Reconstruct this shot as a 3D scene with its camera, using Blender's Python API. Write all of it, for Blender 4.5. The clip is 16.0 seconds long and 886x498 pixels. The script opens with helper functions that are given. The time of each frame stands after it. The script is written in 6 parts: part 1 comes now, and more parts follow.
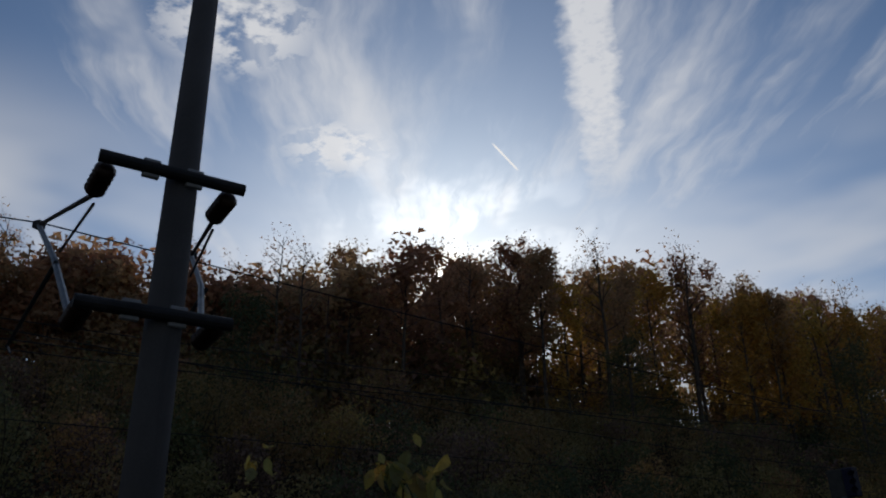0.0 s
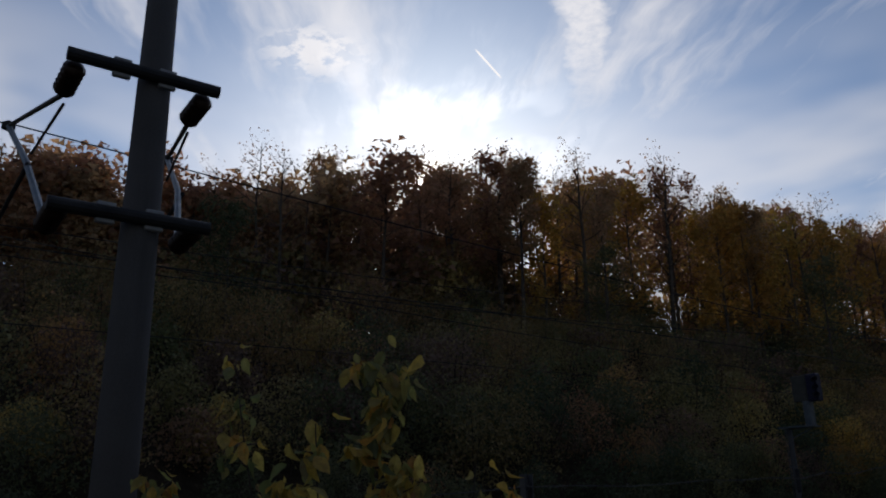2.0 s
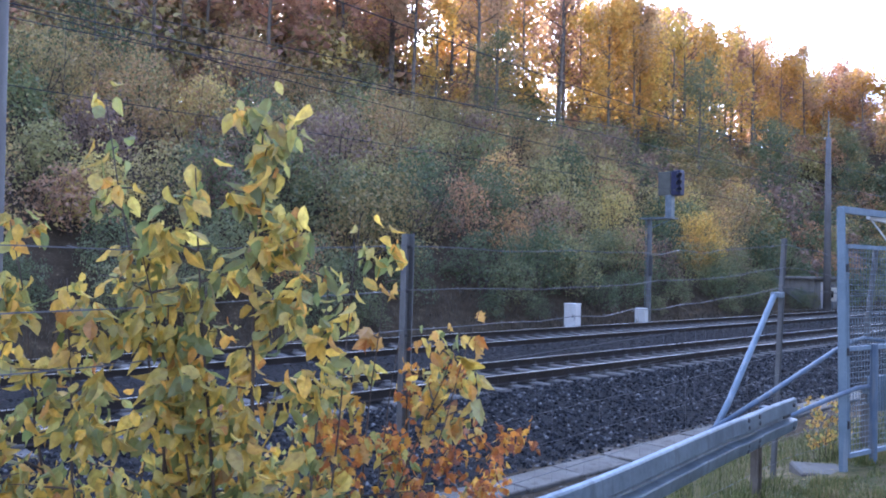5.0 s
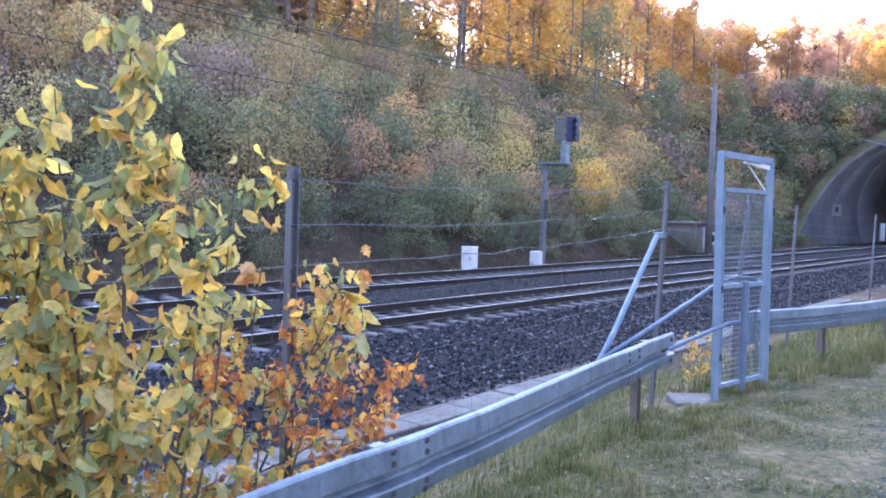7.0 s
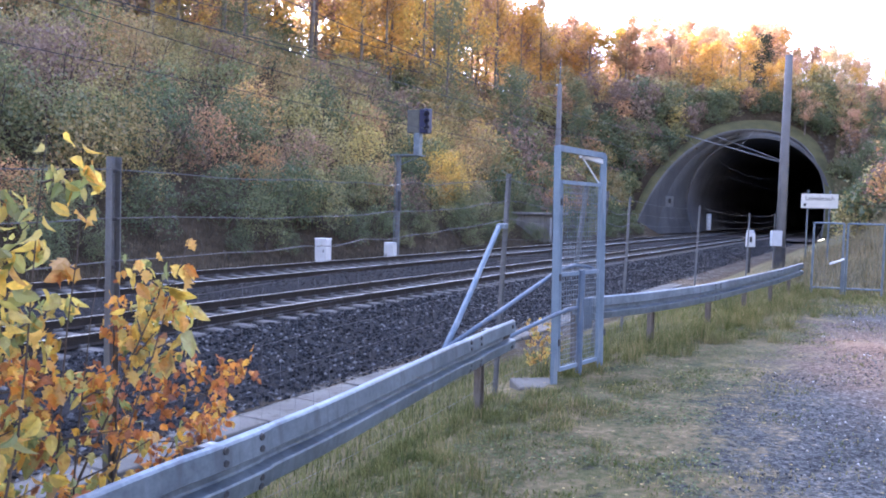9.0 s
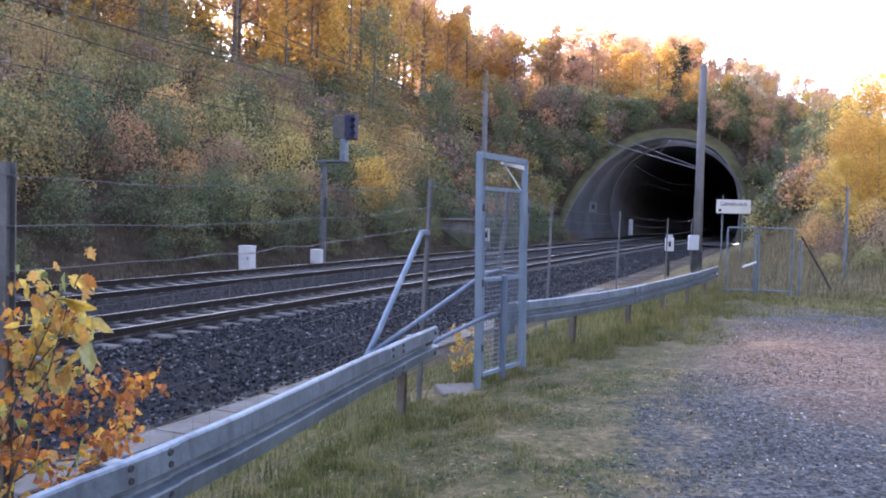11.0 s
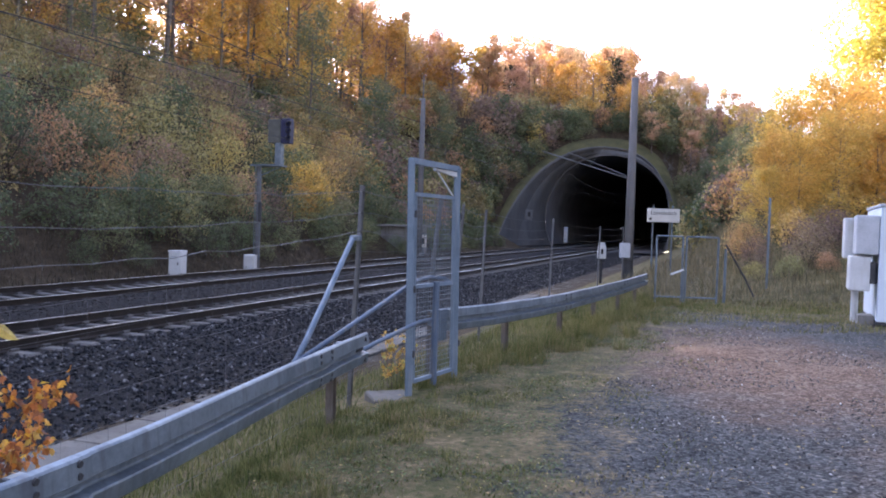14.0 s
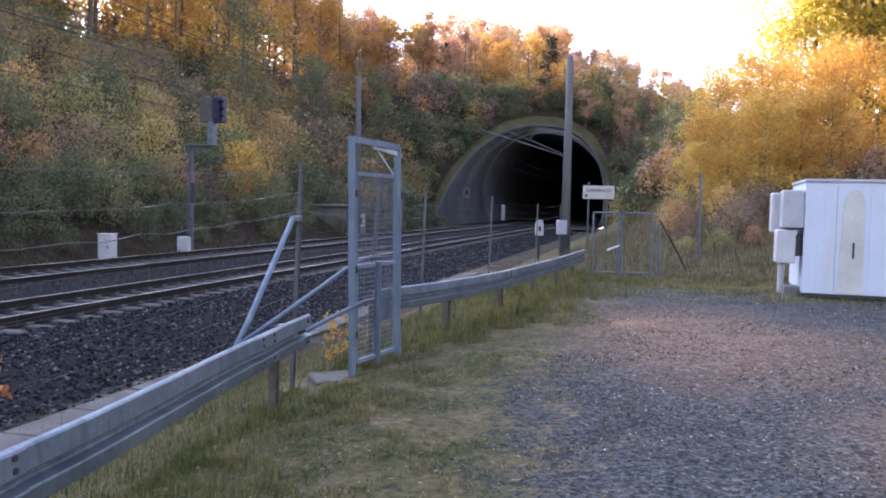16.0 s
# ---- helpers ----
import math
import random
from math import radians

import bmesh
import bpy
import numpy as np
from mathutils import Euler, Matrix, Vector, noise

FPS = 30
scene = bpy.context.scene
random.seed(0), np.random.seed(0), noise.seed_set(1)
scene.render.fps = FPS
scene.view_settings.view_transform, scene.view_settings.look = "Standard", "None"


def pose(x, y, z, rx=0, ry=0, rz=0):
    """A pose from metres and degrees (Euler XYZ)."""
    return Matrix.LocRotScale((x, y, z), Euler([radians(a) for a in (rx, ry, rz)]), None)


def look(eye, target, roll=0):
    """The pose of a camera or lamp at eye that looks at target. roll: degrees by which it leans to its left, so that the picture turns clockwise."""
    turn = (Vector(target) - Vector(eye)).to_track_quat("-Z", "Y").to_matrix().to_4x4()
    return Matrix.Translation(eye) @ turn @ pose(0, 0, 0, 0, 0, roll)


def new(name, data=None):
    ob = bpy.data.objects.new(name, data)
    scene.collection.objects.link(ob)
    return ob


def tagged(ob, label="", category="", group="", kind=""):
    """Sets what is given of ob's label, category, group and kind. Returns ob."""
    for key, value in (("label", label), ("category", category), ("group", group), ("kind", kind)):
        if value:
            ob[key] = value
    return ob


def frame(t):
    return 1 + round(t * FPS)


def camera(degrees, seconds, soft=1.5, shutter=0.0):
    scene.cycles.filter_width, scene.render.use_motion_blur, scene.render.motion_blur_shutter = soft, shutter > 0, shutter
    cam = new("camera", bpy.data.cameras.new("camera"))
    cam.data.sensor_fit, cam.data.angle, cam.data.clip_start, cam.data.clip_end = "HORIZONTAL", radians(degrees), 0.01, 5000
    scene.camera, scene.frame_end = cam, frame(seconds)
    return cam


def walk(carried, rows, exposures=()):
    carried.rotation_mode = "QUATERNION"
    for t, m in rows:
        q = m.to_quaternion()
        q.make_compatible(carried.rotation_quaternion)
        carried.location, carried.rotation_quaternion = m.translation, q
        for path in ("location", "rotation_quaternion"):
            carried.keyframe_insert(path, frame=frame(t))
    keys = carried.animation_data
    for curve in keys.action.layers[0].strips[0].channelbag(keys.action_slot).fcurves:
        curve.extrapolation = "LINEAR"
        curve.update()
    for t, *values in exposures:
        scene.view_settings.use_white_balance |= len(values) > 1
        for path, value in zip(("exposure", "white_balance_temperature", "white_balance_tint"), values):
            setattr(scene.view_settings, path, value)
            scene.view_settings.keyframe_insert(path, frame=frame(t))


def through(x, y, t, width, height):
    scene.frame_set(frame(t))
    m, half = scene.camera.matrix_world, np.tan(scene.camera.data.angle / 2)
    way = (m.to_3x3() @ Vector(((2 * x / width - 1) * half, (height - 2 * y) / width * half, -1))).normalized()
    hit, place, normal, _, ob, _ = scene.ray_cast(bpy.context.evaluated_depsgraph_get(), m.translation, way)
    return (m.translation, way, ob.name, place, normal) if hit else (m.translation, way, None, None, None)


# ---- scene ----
cam = camera(59.07, 16.0, soft=1.9)
PATH = [
    (0.0, -0.130, -0.242, 1.775, 114.02, 1.23, 42.53),
    (0.5, -0.126, -0.237, 1.770, 113.20, 1.19, 42.38),
    (1.0, -0.138, -0.229, 1.768, 110.96, 1.12, 42.15),
    (1.5, -0.136, -0.227, 1.765, 109.08, 1.14, 41.87),
    (2.0, -0.121, -0.226, 1.759, 107.31, 1.13, 40.96),
    (2.5, -0.151, -0.204, 1.750, 104.76, 1.25, 40.08),
    (3.0, -0.154, -0.199, 1.740, 101.93, 1.30, 38.84),
    (3.5, -0.169, -0.188, 1.728, 99.30, 0.61, 37.52),
    (4.0, -0.184, -0.187, 1.714, 96.15, -0.29, 35.79),
    (6.5, -0.163, -0.135, 1.648, 87.90, -1.54, 26.81),
    (7.0, -0.151, -0.116, 1.644, 87.41, -1.58, 24.87),
    (7.5, -0.128, -0.100, 1.642, 86.98, -1.25, 22.76),
    (8.0, -0.109, -0.087, 1.645, 86.84, -1.23, 20.28),
    (8.5, -0.087, -0.078, 1.648, 86.85, -1.52, 17.21),
    (9.0, -0.065, -0.086, 1.650, 87.06, -1.52, 14.35),
    (9.5, -0.052, -0.081, 1.649, 87.16, -1.30, 12.41),
    (12.0, 0.008, -0.039, 1.653, 87.84, -1.39, 7.61),
    (12.5, 0.019, -0.037, 1.651, 87.81, -1.36, 6.76),
    (13.0, 0.043, -0.018, 1.652, 87.79, -1.55, 5.94),
    (13.5, 0.064, -0.028, 1.647, 88.10, -1.61, 5.55),
    (14.0, 0.041, -0.026, 1.650, 88.24, -1.85, 4.55),
    (14.5, 0.028, -0.032, 1.651, 87.89, -1.16, 2.60),
    (15.0, 0.014, -0.006, 1.651, 87.48, -0.96, 1.02),
    (15.5, 0.006, -0.014, 1.649, 87.14, -1.02, 0.34),
    (16.0, -0.000, 0.000, 1.650, 86.81, -1.20, -0.02),
]
EXPOSURES = [(0.0, -2.42, 6800, 10), (1.0, -2.3, 6850, 11), (1.5, -2.2, 6900, 12), (2.0, -2.18, 6900, 13), (2.5, -2.2, 6900, 14), (3.0, -1.95, 6800, 15), (3.5, -0.75, 6300, 17),
             (4.0, 1.36, 5800, 15), (5.0, 2.2, 5900, 21), (6.5, 2.84, 6000, 26), (7.1, 2.82, 6050, 26), (7.5, 2.52, 6150, 27), (9.0, 2.6, 6450, 27), (12.0, 2.02, 7000, 25), (16.0, 1.83, 7150, 25)]
walk(cam, [(t, pose(*p)) for t, *p in PATH], EXPOSURES)

# ---- light: low sun behind the wooded ridge, blue sky with cirrus ----
SUN_HEAD, SUN_ELEV = -41.4, 21.4
SUN = Vector((math.sin(radians(SUN_HEAD)) * math.cos(radians(SUN_ELEV)),
              math.cos(radians(SUN_HEAD)) * math.cos(radians(SUN_ELEV)), math.sin(radians(SUN_ELEV))))
sun_data = bpy.data.lights.new("sun", "SUN")
sun_data.energy, sun_data.angle, sun_data.color = 5.0, radians(0.6), (1.0, 0.88, 0.7)
sun_lamp = new("sun", sun_data)
sun_lamp.matrix_world = look((0, 0, 60), Vector((0, 0, 60)) - SUN)


class Nodes:
    """A small builder for node trees."""

    def __init__(self, tree):
        self.t = tree
        tree.nodes.clear()

    def put(self, n, ins):
        for k, v in ins.items():
            if isinstance(v, bpy.types.NodeSocket):
                self.t.links.new(v, n.inputs[k])
            else:
                n.inputs[k].default_value = v
        return n

    def add(self, kind, ins=None):
        return self.put(self.t.nodes.new(kind), ins or {})

    def math(self, op, a, b=0.0, c=0.0):
        n = self.t.nodes.new("ShaderNodeMath")
        n.operation = op
        return self.put(n, {0: a, 1: b, 2: c}).outputs[0]

    def vmath(self, op, a, b=(0, 0, 0)):
        n = self.t.nodes.new("ShaderNodeVectorMath")
        n.operation = op
        self.put(n, {0: a, 1: b})
        return n.outputs["Value"] if op in ("DOT_PRODUCT", "DISTANCE") else n.outputs[0]

    def noise(self, vec, scale, detail=3.0, rough=0.55):
        return self.add("ShaderNodeTexNoise", {"Vector": vec, "Scale": scale, "Detail": detail, "Roughness": rough}).outputs["Fac"]

    def ramp(self, fac, stops, mode="LINEAR"):
        n = self.add("ShaderNodeValToRGB", {0: fac})
        e = n.color_ramp.elements
        n.color_ramp.interpolation = mode
        while len(e) > 1:
            e.remove(e[-1])
        for i, (p, c) in enumerate(stops):
            el = e[0] if i == 0 else e.new(p)
            el.position = p
            el.color = (*c, 1) if len(c) == 3 else c
        return n.outputs["Color"]

    def step(self, x, lo, hi):
        n = self.t.nodes.new("ShaderNodeMapRange")
        n.interpolation_type = "SMOOTHSTEP"
        return self.put(n, {0: x, 1: lo, 2: hi, 3: 0.0, 4: 1.0}).outputs[0]

    def mix(self, fac, a, b, mode="MIX"):
        n = self.t.nodes.new("ShaderNodeMix")
        n.data_type, n.blend_type = "RGBA", mode
        a, b = [(*v, 1) if isinstance(v, tuple) and len(v) == 3 else v for v in (a, b)]
        return self.put(n, {0: fac, 6: a, 7: b}).outputs[2]


def make_world():
    w = bpy.data.worlds.new("sky")
    w.use_nodes = True
    n = Nodes(w.node_tree)
    sky = n.add("ShaderNodeTexSky")
    sky.sky_type, sky.sun_disc = "NISHITA", False
    sky.sun_elevation, sky.sun_rotation = radians(SUN_ELEV), radians(SUN_HEAD)
    sky.air_density, sky.dust_density, sky.ozone_density = 1.0, 0.7, 1.3
    d = n.add("ShaderNodeTexCoord").outputs["Generated"]
    xyz = n.add("ShaderNodeSeparateXYZ", {0: d})
    up = n.math("MAXIMUM", xyz.outputs[2], 0.04)
    u, v = n.math("DIVIDE", xyz.outputs[0], up), n.math("DIVIDE", xyz.outputs[1], up)
    uv = n.add("ShaderNodeCombineXYZ", {0: u, 1: v}).outputs[0]

    def line(px, py, dx, dy):
        length = math.hypot(dx, dy)
        dx, dy = dx / length, dy / length
        rel = n.vmath("SUBTRACT", uv, (px, py, 0))
        return n.vmath("DOT_PRODUCT", rel, (dx, dy, 0)), n.vmath("DOT_PRODUCT", rel, (dy, -dx, 0))

    def puff(px, py, r):
        q = n.vmath("DISTANCE", uv, (px, py, 0))
        return n.math("SUBTRACT", 1.0, n.step(q, r * 0.2, r))

    fine = n.noise(uv, 26.0, 5.0, 0.62)
    coarse = n.noise(uv, 2.2, 4.0, 0.6)
    # cirrus, drawn out along the wind
    al, ac = line(0, 0, -0.72, 0.69)
    warp = n.math("MULTIPLY", n.math("SUBTRACT", coarse, 0.5), 0.5)
    st = n.add("ShaderNodeCombineXYZ", {0: n.math("MULTIPLY", al, 0.55), 1: n.math("ADD", n.math("MULTIPLY", ac, 3.0), warp)}).outputs[0]
    cirrus = n.math("MULTIPLY", n.step(n.noise(st, 1.7, 6.0, 0.55), 0.43, 0.74), n.step(coarse, 0.28, 0.6))
    cirrus = n.math("MULTIPLY", cirrus, 0.75)
    # an old, broad condensation trail and a short new one
    tl, tc = line(-0.555, 1.023, -0.47, 0.88)
    lump = n.noise(uv, 11.0, 3.0, 0.6)
    ripple = n.math("ADD", n.math("MULTIPLY", n.math("SUBTRACT", fine, 0.5), 0.05), n.math("MULTIPLY", n.math("SUBTRACT", lump, 0.5), 0.085))
    edge = n.math("ADD", n.math("ABSOLUTE", tc), ripple)
    wide = n.math("MULTIPLY_ADD", tl, 0.012, 0.052)
    trail = n.math("SUBTRACT", 1.0, n.step(n.math("DIVIDE", edge, wide), 0.5, 1.25))
    trail = n.math("MULTIPLY", n.math("MULTIPLY", trail, n.math("MULTIPLY_ADD", fine, 1.5, 0.15)), n.math("SUBTRACT", 1.0, n.step(tl, 0.25, 1.1)))
    pl, pc = line(-0.996, 1.303, -0.033, 0.137)
    jet = n.math("SUBTRACT", 1.0, n.step(n.math("ABSOLUTE", pc), 0.001, 0.004))
    jet = n.math("MULTIPLY", jet, n.math("MULTIPLY", n.step(pl, -0.02, 0.01), n.math("SUBTRACT", 1.0, n.step(pl, 0.12, 0.15))))
    # small ribbed puffs
    pf = n.math("MAXIMUM", puff(-1.268, 1.042, 0.2), puff(-1.07, 0.62, 0.24))
    pf = n.math("MULTIPLY", pf, n.step(n.noise(uv, 14.0, 4.0, 0.6), 0.36, 0.56))
    # thin veil towards the horizon and round the sun
    low = n.math("SUBTRACT", 1.0, n.step(xyz.outputs[2], 0.28, 0.56))
    low = n.math("MAXIMUM", low, puff(-2.3, 0.45, 1.0))
    veil = n.math("MULTIPLY", low, n.step(n.noise(uv, 1.1, 3.0), 0.3, 0.6))
    near = n.vmath("DOT_PRODUCT", d, tuple(SUN))
    halo = n.math("POWER", n.math("MAXIMUM", near, 0.0), 110.0)
    core = n.math("POWER", n.math("MAXIMUM", near, 0.0), 2500.0)
    wisps = n.math("MULTIPLY", n.step(n.noise(st, 3.2, 5.0, 0.6), 0.4, 0.6), n.step(n.noise(uv, 3.3, 3.0), 0.36, 0.6))
    cloud = n.math("MAXIMUM", cirrus, n.math("MINIMUM", trail, 0.9))
    cloud = n.math("MAXIMUM", cloud, n.math("MULTIPLY", pf, 0.95))
    cloud = n.math("MAXIMUM", cloud, n.math("MULTIPLY", jet, 0.9))
    cloud = n.math("MAXIMUM", cloud, n.math("MULTIPLY", veil, 0.7))
    cloud = n.math("MINIMUM", cloud, 0.95)
    above = n.step(xyz.outputs[2], 0.0, 0.05)
    cloud = n.math("MULTIPLY", cloud, above)
    base = n.mix(1.0, sky.outputs[0], (0.222, 0.285, 0.364), "MULTIPLY")
    # haze and clouds towards the sun scatter more light forward
    side = n.math("POWER", n.math("MULTIPLY_ADD", near, 0.5, 0.5), 3.0)
    haze = n.math("MULTIPLY_ADD", side, 0.74, 0.42)
    base = n.mix(1.0, base, n.add("ShaderNodeCombineColor", {0: haze, 1: haze, 2: haze}).outputs[0], "MULTIPLY")
    lit = n.math("ADD", n.math("MULTIPLY_ADD", side, 3.4, 0.6), n.math("MULTIPLY", halo, 1.6))
    white = n.mix(1.0, (0.93, 0.97, 1.05), n.add("ShaderNodeCombineColor", {0: lit, 1: lit, 2: lit}).outputs[0], "MULTIPLY")
    col = n.mix(cloud, base, white)
    glow = n.math("ADD", n.math("MULTIPLY", n.math("MULTIPLY", halo, n.math("MULTIPLY_ADD", wisps, 1.7, 0.12)), 2.2), n.math("MULTIPLY", core, 25.0))
    col = n.mix(1.0, col, n.mix(1.0, (1.0, 0.95, 0.85), n.add("ShaderNodeCombineColor", {0: glow, 1: glow, 2: glow}).outputs[0], "MULTIPLY"), "ADD")
    col = n.mix(n.math("MULTIPLY", jet, 0.8), col, (4.5, 4.5, 4.5))
    bg = n.add("ShaderNodeBackground", {"Color": col, "Strength": 1.0})
    out = n.add("ShaderNodeOutputWorld", {0: bg.outputs[0]})
    scene.world = w


make_world()

# ---- materials ----


def material(name, build):
    m = bpy.data.materials.new(name)
    m.use_nodes = True
    n = Nodes(m.node_tree)
    shader = build(n)
    n.add("ShaderNodeOutputMaterial", {0: shader})
    return m


def principled(n, color, rough=0.8, metal=0.0, bump=None, strength=0.3, dist=0.02, spec=0.5):
    p = n.add("ShaderNodeBsdfPrincipled", {"Base Color": color, "Roughness": rough, "Metallic": metal, "Specular IOR Level": spec})
    if bump is not None:
        b = n.add("ShaderNodeBump", {"Height": bump, "Strength": strength, "Distance": dist})
        n.t.links.new(b.outputs[0], p.inputs["Normal"])
    return p.outputs[0]


def where(n):
    return n.add("ShaderNodeTexCoord").outputs["Object"]


def world_pos(n):
    return n.add("ShaderNodeNewGeometry").outputs["Position"]


def surface(name, dark, light, scale=6.0, rough=0.85, metal=0.0, grain=60.0, strength=0.25, dist=0.01, stain=None, world=False):
    """Two scales of colour variation, fine relief and optional stains."""
    def build(n):
        p = world_pos(n) if world else where(n)
        big, small = n.noise(p, scale, 4.0), n.noise(p, grain, 4.0, 0.65)
        f = n.math("ADD", n.math("MULTIPLY", big, 0.6), n.math("MULTIPLY", small, 0.4))
        c = n.ramp(f, [(0.3, dark), (0.7, light)])
        if stain:
            s = n.add("ShaderNodeMapping", {0: p, 3: (5.0, 5.0, 0.6)}).outputs[0]
            c = n.mix(n.math("MULTIPLY", n.step(n.noise(s, scale * 0.8, 4.0), 0.5, 0.72), 0.65), c, stain)
        r = n.math("MULTIPLY_ADD", small, 0.25, rough - 0.12)
        return principled(n, c, r, metal, small, strength, dist, 0.25)
    return material(name, build)


CONCRETE = surface("concrete", (0.12, 0.115, 0.108), (0.25, 0.242, 0.228), 2.0, 0.9, grain=40, stain=(0.12, 0.115, 0.105))
MAST_CONCRETE = surface("mast_concrete", (0.095, 0.093, 0.095), (0.175, 0.17, 0.172), 1.2, 0.85, grain=70, stain=(0.09, 0.09, 0.09))
# tube grey set lighter than the lining to imitate hazy light inside
HAZED_TUBE = surface("hazed_tube_concrete", (0.1, 0.1, 0.108), (0.2, 0.2, 0.21), 0.35, 0.95, grain=9, strength=0.3, dist=0.03, world=True)
TUNNEL = surface("tunnel_concrete", (0.055, 0.055, 0.057), (0.13, 0.127, 0.125), 0.35, 0.92, grain=9, strength=0.3, dist=0.03, stain=(0.07, 0.07, 0.07), world=True)
GALV = surface("galvanised_steel", (0.07, 0.092, 0.112), (0.215, 0.26, 0.295), 4.0, 0.48, 0.5, 30, 0.12, 0.004, stain=(0.09, 0.1, 0.115))
POST_STEEL = surface("weathered_post_steel", (0.085, 0.087, 0.092), (0.19, 0.192, 0.198), 3.0, 0.6, 0.3, 60, 0.12, 0.004, stain=(0.08, 0.075, 0.07))
GATE_STEEL = surface("gate_steel", (0.1, 0.143, 0.19), (0.19, 0.25, 0.31), 4.0, 0.55, 0.25, 60, 0.12, 0.004, stain=(0.24, 0.27, 0.3))
BLUE_STEEL = surface("blue_painted_steel", (0.06, 0.09, 0.135), (0.11, 0.15, 0.205), 5.0, 0.55, 0.15, 60, 0.15, 0.004, stain=(0.2, 0.19, 0.17))
DARK_STEEL = surface("dark_steel", (0.03, 0.032, 0.036), (0.08, 0.08, 0.085), 5.0, 0.6, 0.4, 60, 0.15, 0.004)
CERAMIC = surface("brown_ceramic", (0.035, 0.02, 0.015), (0.07, 0.04, 0.03), 5.0, 0.3, 0.0, 30, 0.05, 0.003)
WIRE = surface("weathered_wire", (0.085, 0.085, 0.09), (0.19, 0.19, 0.2), 4.0, 0.6, 0.6, 50, 0.1, 0.002)
RAIL_RUST = surface("rail_rust", (0.018, 0.015, 0.014), (0.042, 0.034, 0.03), 3.0, 0.85, 0.1, 70, 0.3, 0.005)
RAIL_TOP = surface("polished_rail_head", (0.5, 0.5, 0.5), (0.62, 0.61, 0.6), 2.0, 0.28, 0.95, 30, 0.05, 0.001)
SLEEPER = surface("concrete_sleeper", (0.05, 0.048, 0.046), (0.125, 0.12, 0.113), 3.0, 0.9, 0.0, 50, 0.3, 0.006, stain=(0.1, 0.085, 0.075))
WHITE_BOX = surface("white_painted_metal", (0.46, 0.47, 0.47), (0.62, 0.63, 0.63), 2.5, 0.55, 0.0, 30, 0.05, 0.003, stain=(0.42, 0.41, 0.36))
WHITE_PANEL = surface("white_container_paint", (0.53, 0.6, 0.67), (0.64, 0.72, 0.8), 0.9, 0.5, 0.0, 14, 0.06, 0.004, stain=(0.58, 0.58, 0.55))
GREEN_STAIN = surface("algae_stained_paint", (0.46, 0.47, 0.4), (0.66, 0.67, 0.63), 1.6, 0.6, 0.0, 20, 0.06, 0.004)
GREY_BOX = surface("grey_housing", (0.34, 0.36, 0.38), (0.5, 0.52, 0.55), 3.0, 0.6, 0.0, 30, 0.06, 0.003)
SIGN_WHITE = surface("sign_white", (0.52, 0.51, 0.47), (0.64, 0.63, 0.59), 4.0, 0.5, 0.0, 40, 0.05, 0.002)
BLACK = surface("black_paint", (0.012, 0.012, 0.013), (0.03, 0.03, 0.03), 5.0, 0.55)
SIGNAL_BLUE = surface("dark_blue_signal_housing", (0.016, 0.018, 0.045), (0.036, 0.04, 0.09), 5.0, 0.5)
BARK = surface("bark", (0.06, 0.05, 0.044), (0.22, 0.185, 0.155), 3.0, 0.95, 0.0, 24, 0.6, 0.03)
BIRCH_BARK = surface("pale_bark", (0.1, 0.085, 0.07), (0.24, 0.21, 0.17), 4.0, 0.95, 0.0, 24, 0.5, 0.02)
TWIG = surface("twig", (0.04, 0.03, 0.025), (0.11, 0.085, 0.07), 8.0, 0.9, 0.0, 90, 0.3, 0.003)
MOSS = surface("mossy_concrete", (0.035, 0.036, 0.018), (0.115, 0.105, 0.045), 0.7, 0.95, 0.0, 7, 0.6, 0.05, world=True)
TROUGH = surface("earth_stained_concrete", (0.065, 0.06, 0.052), (0.15, 0.14, 0.125), 2.0, 0.92, grain=35, stain=(0.05, 0.045, 0.03), world=True)
RUSTY_POST = surface("rust_brown_post", (0.07, 0.058, 0.05), (0.17, 0.145, 0.125), 5.0, 0.85, 0.0, 50, 0.3, 0.006, stain=(0.06, 0.045, 0.035))
HOUSING = surface("weathered_olive_housing", (0.06, 0.062, 0.055), (0.13, 0.13, 0.115), 4.0, 0.7)


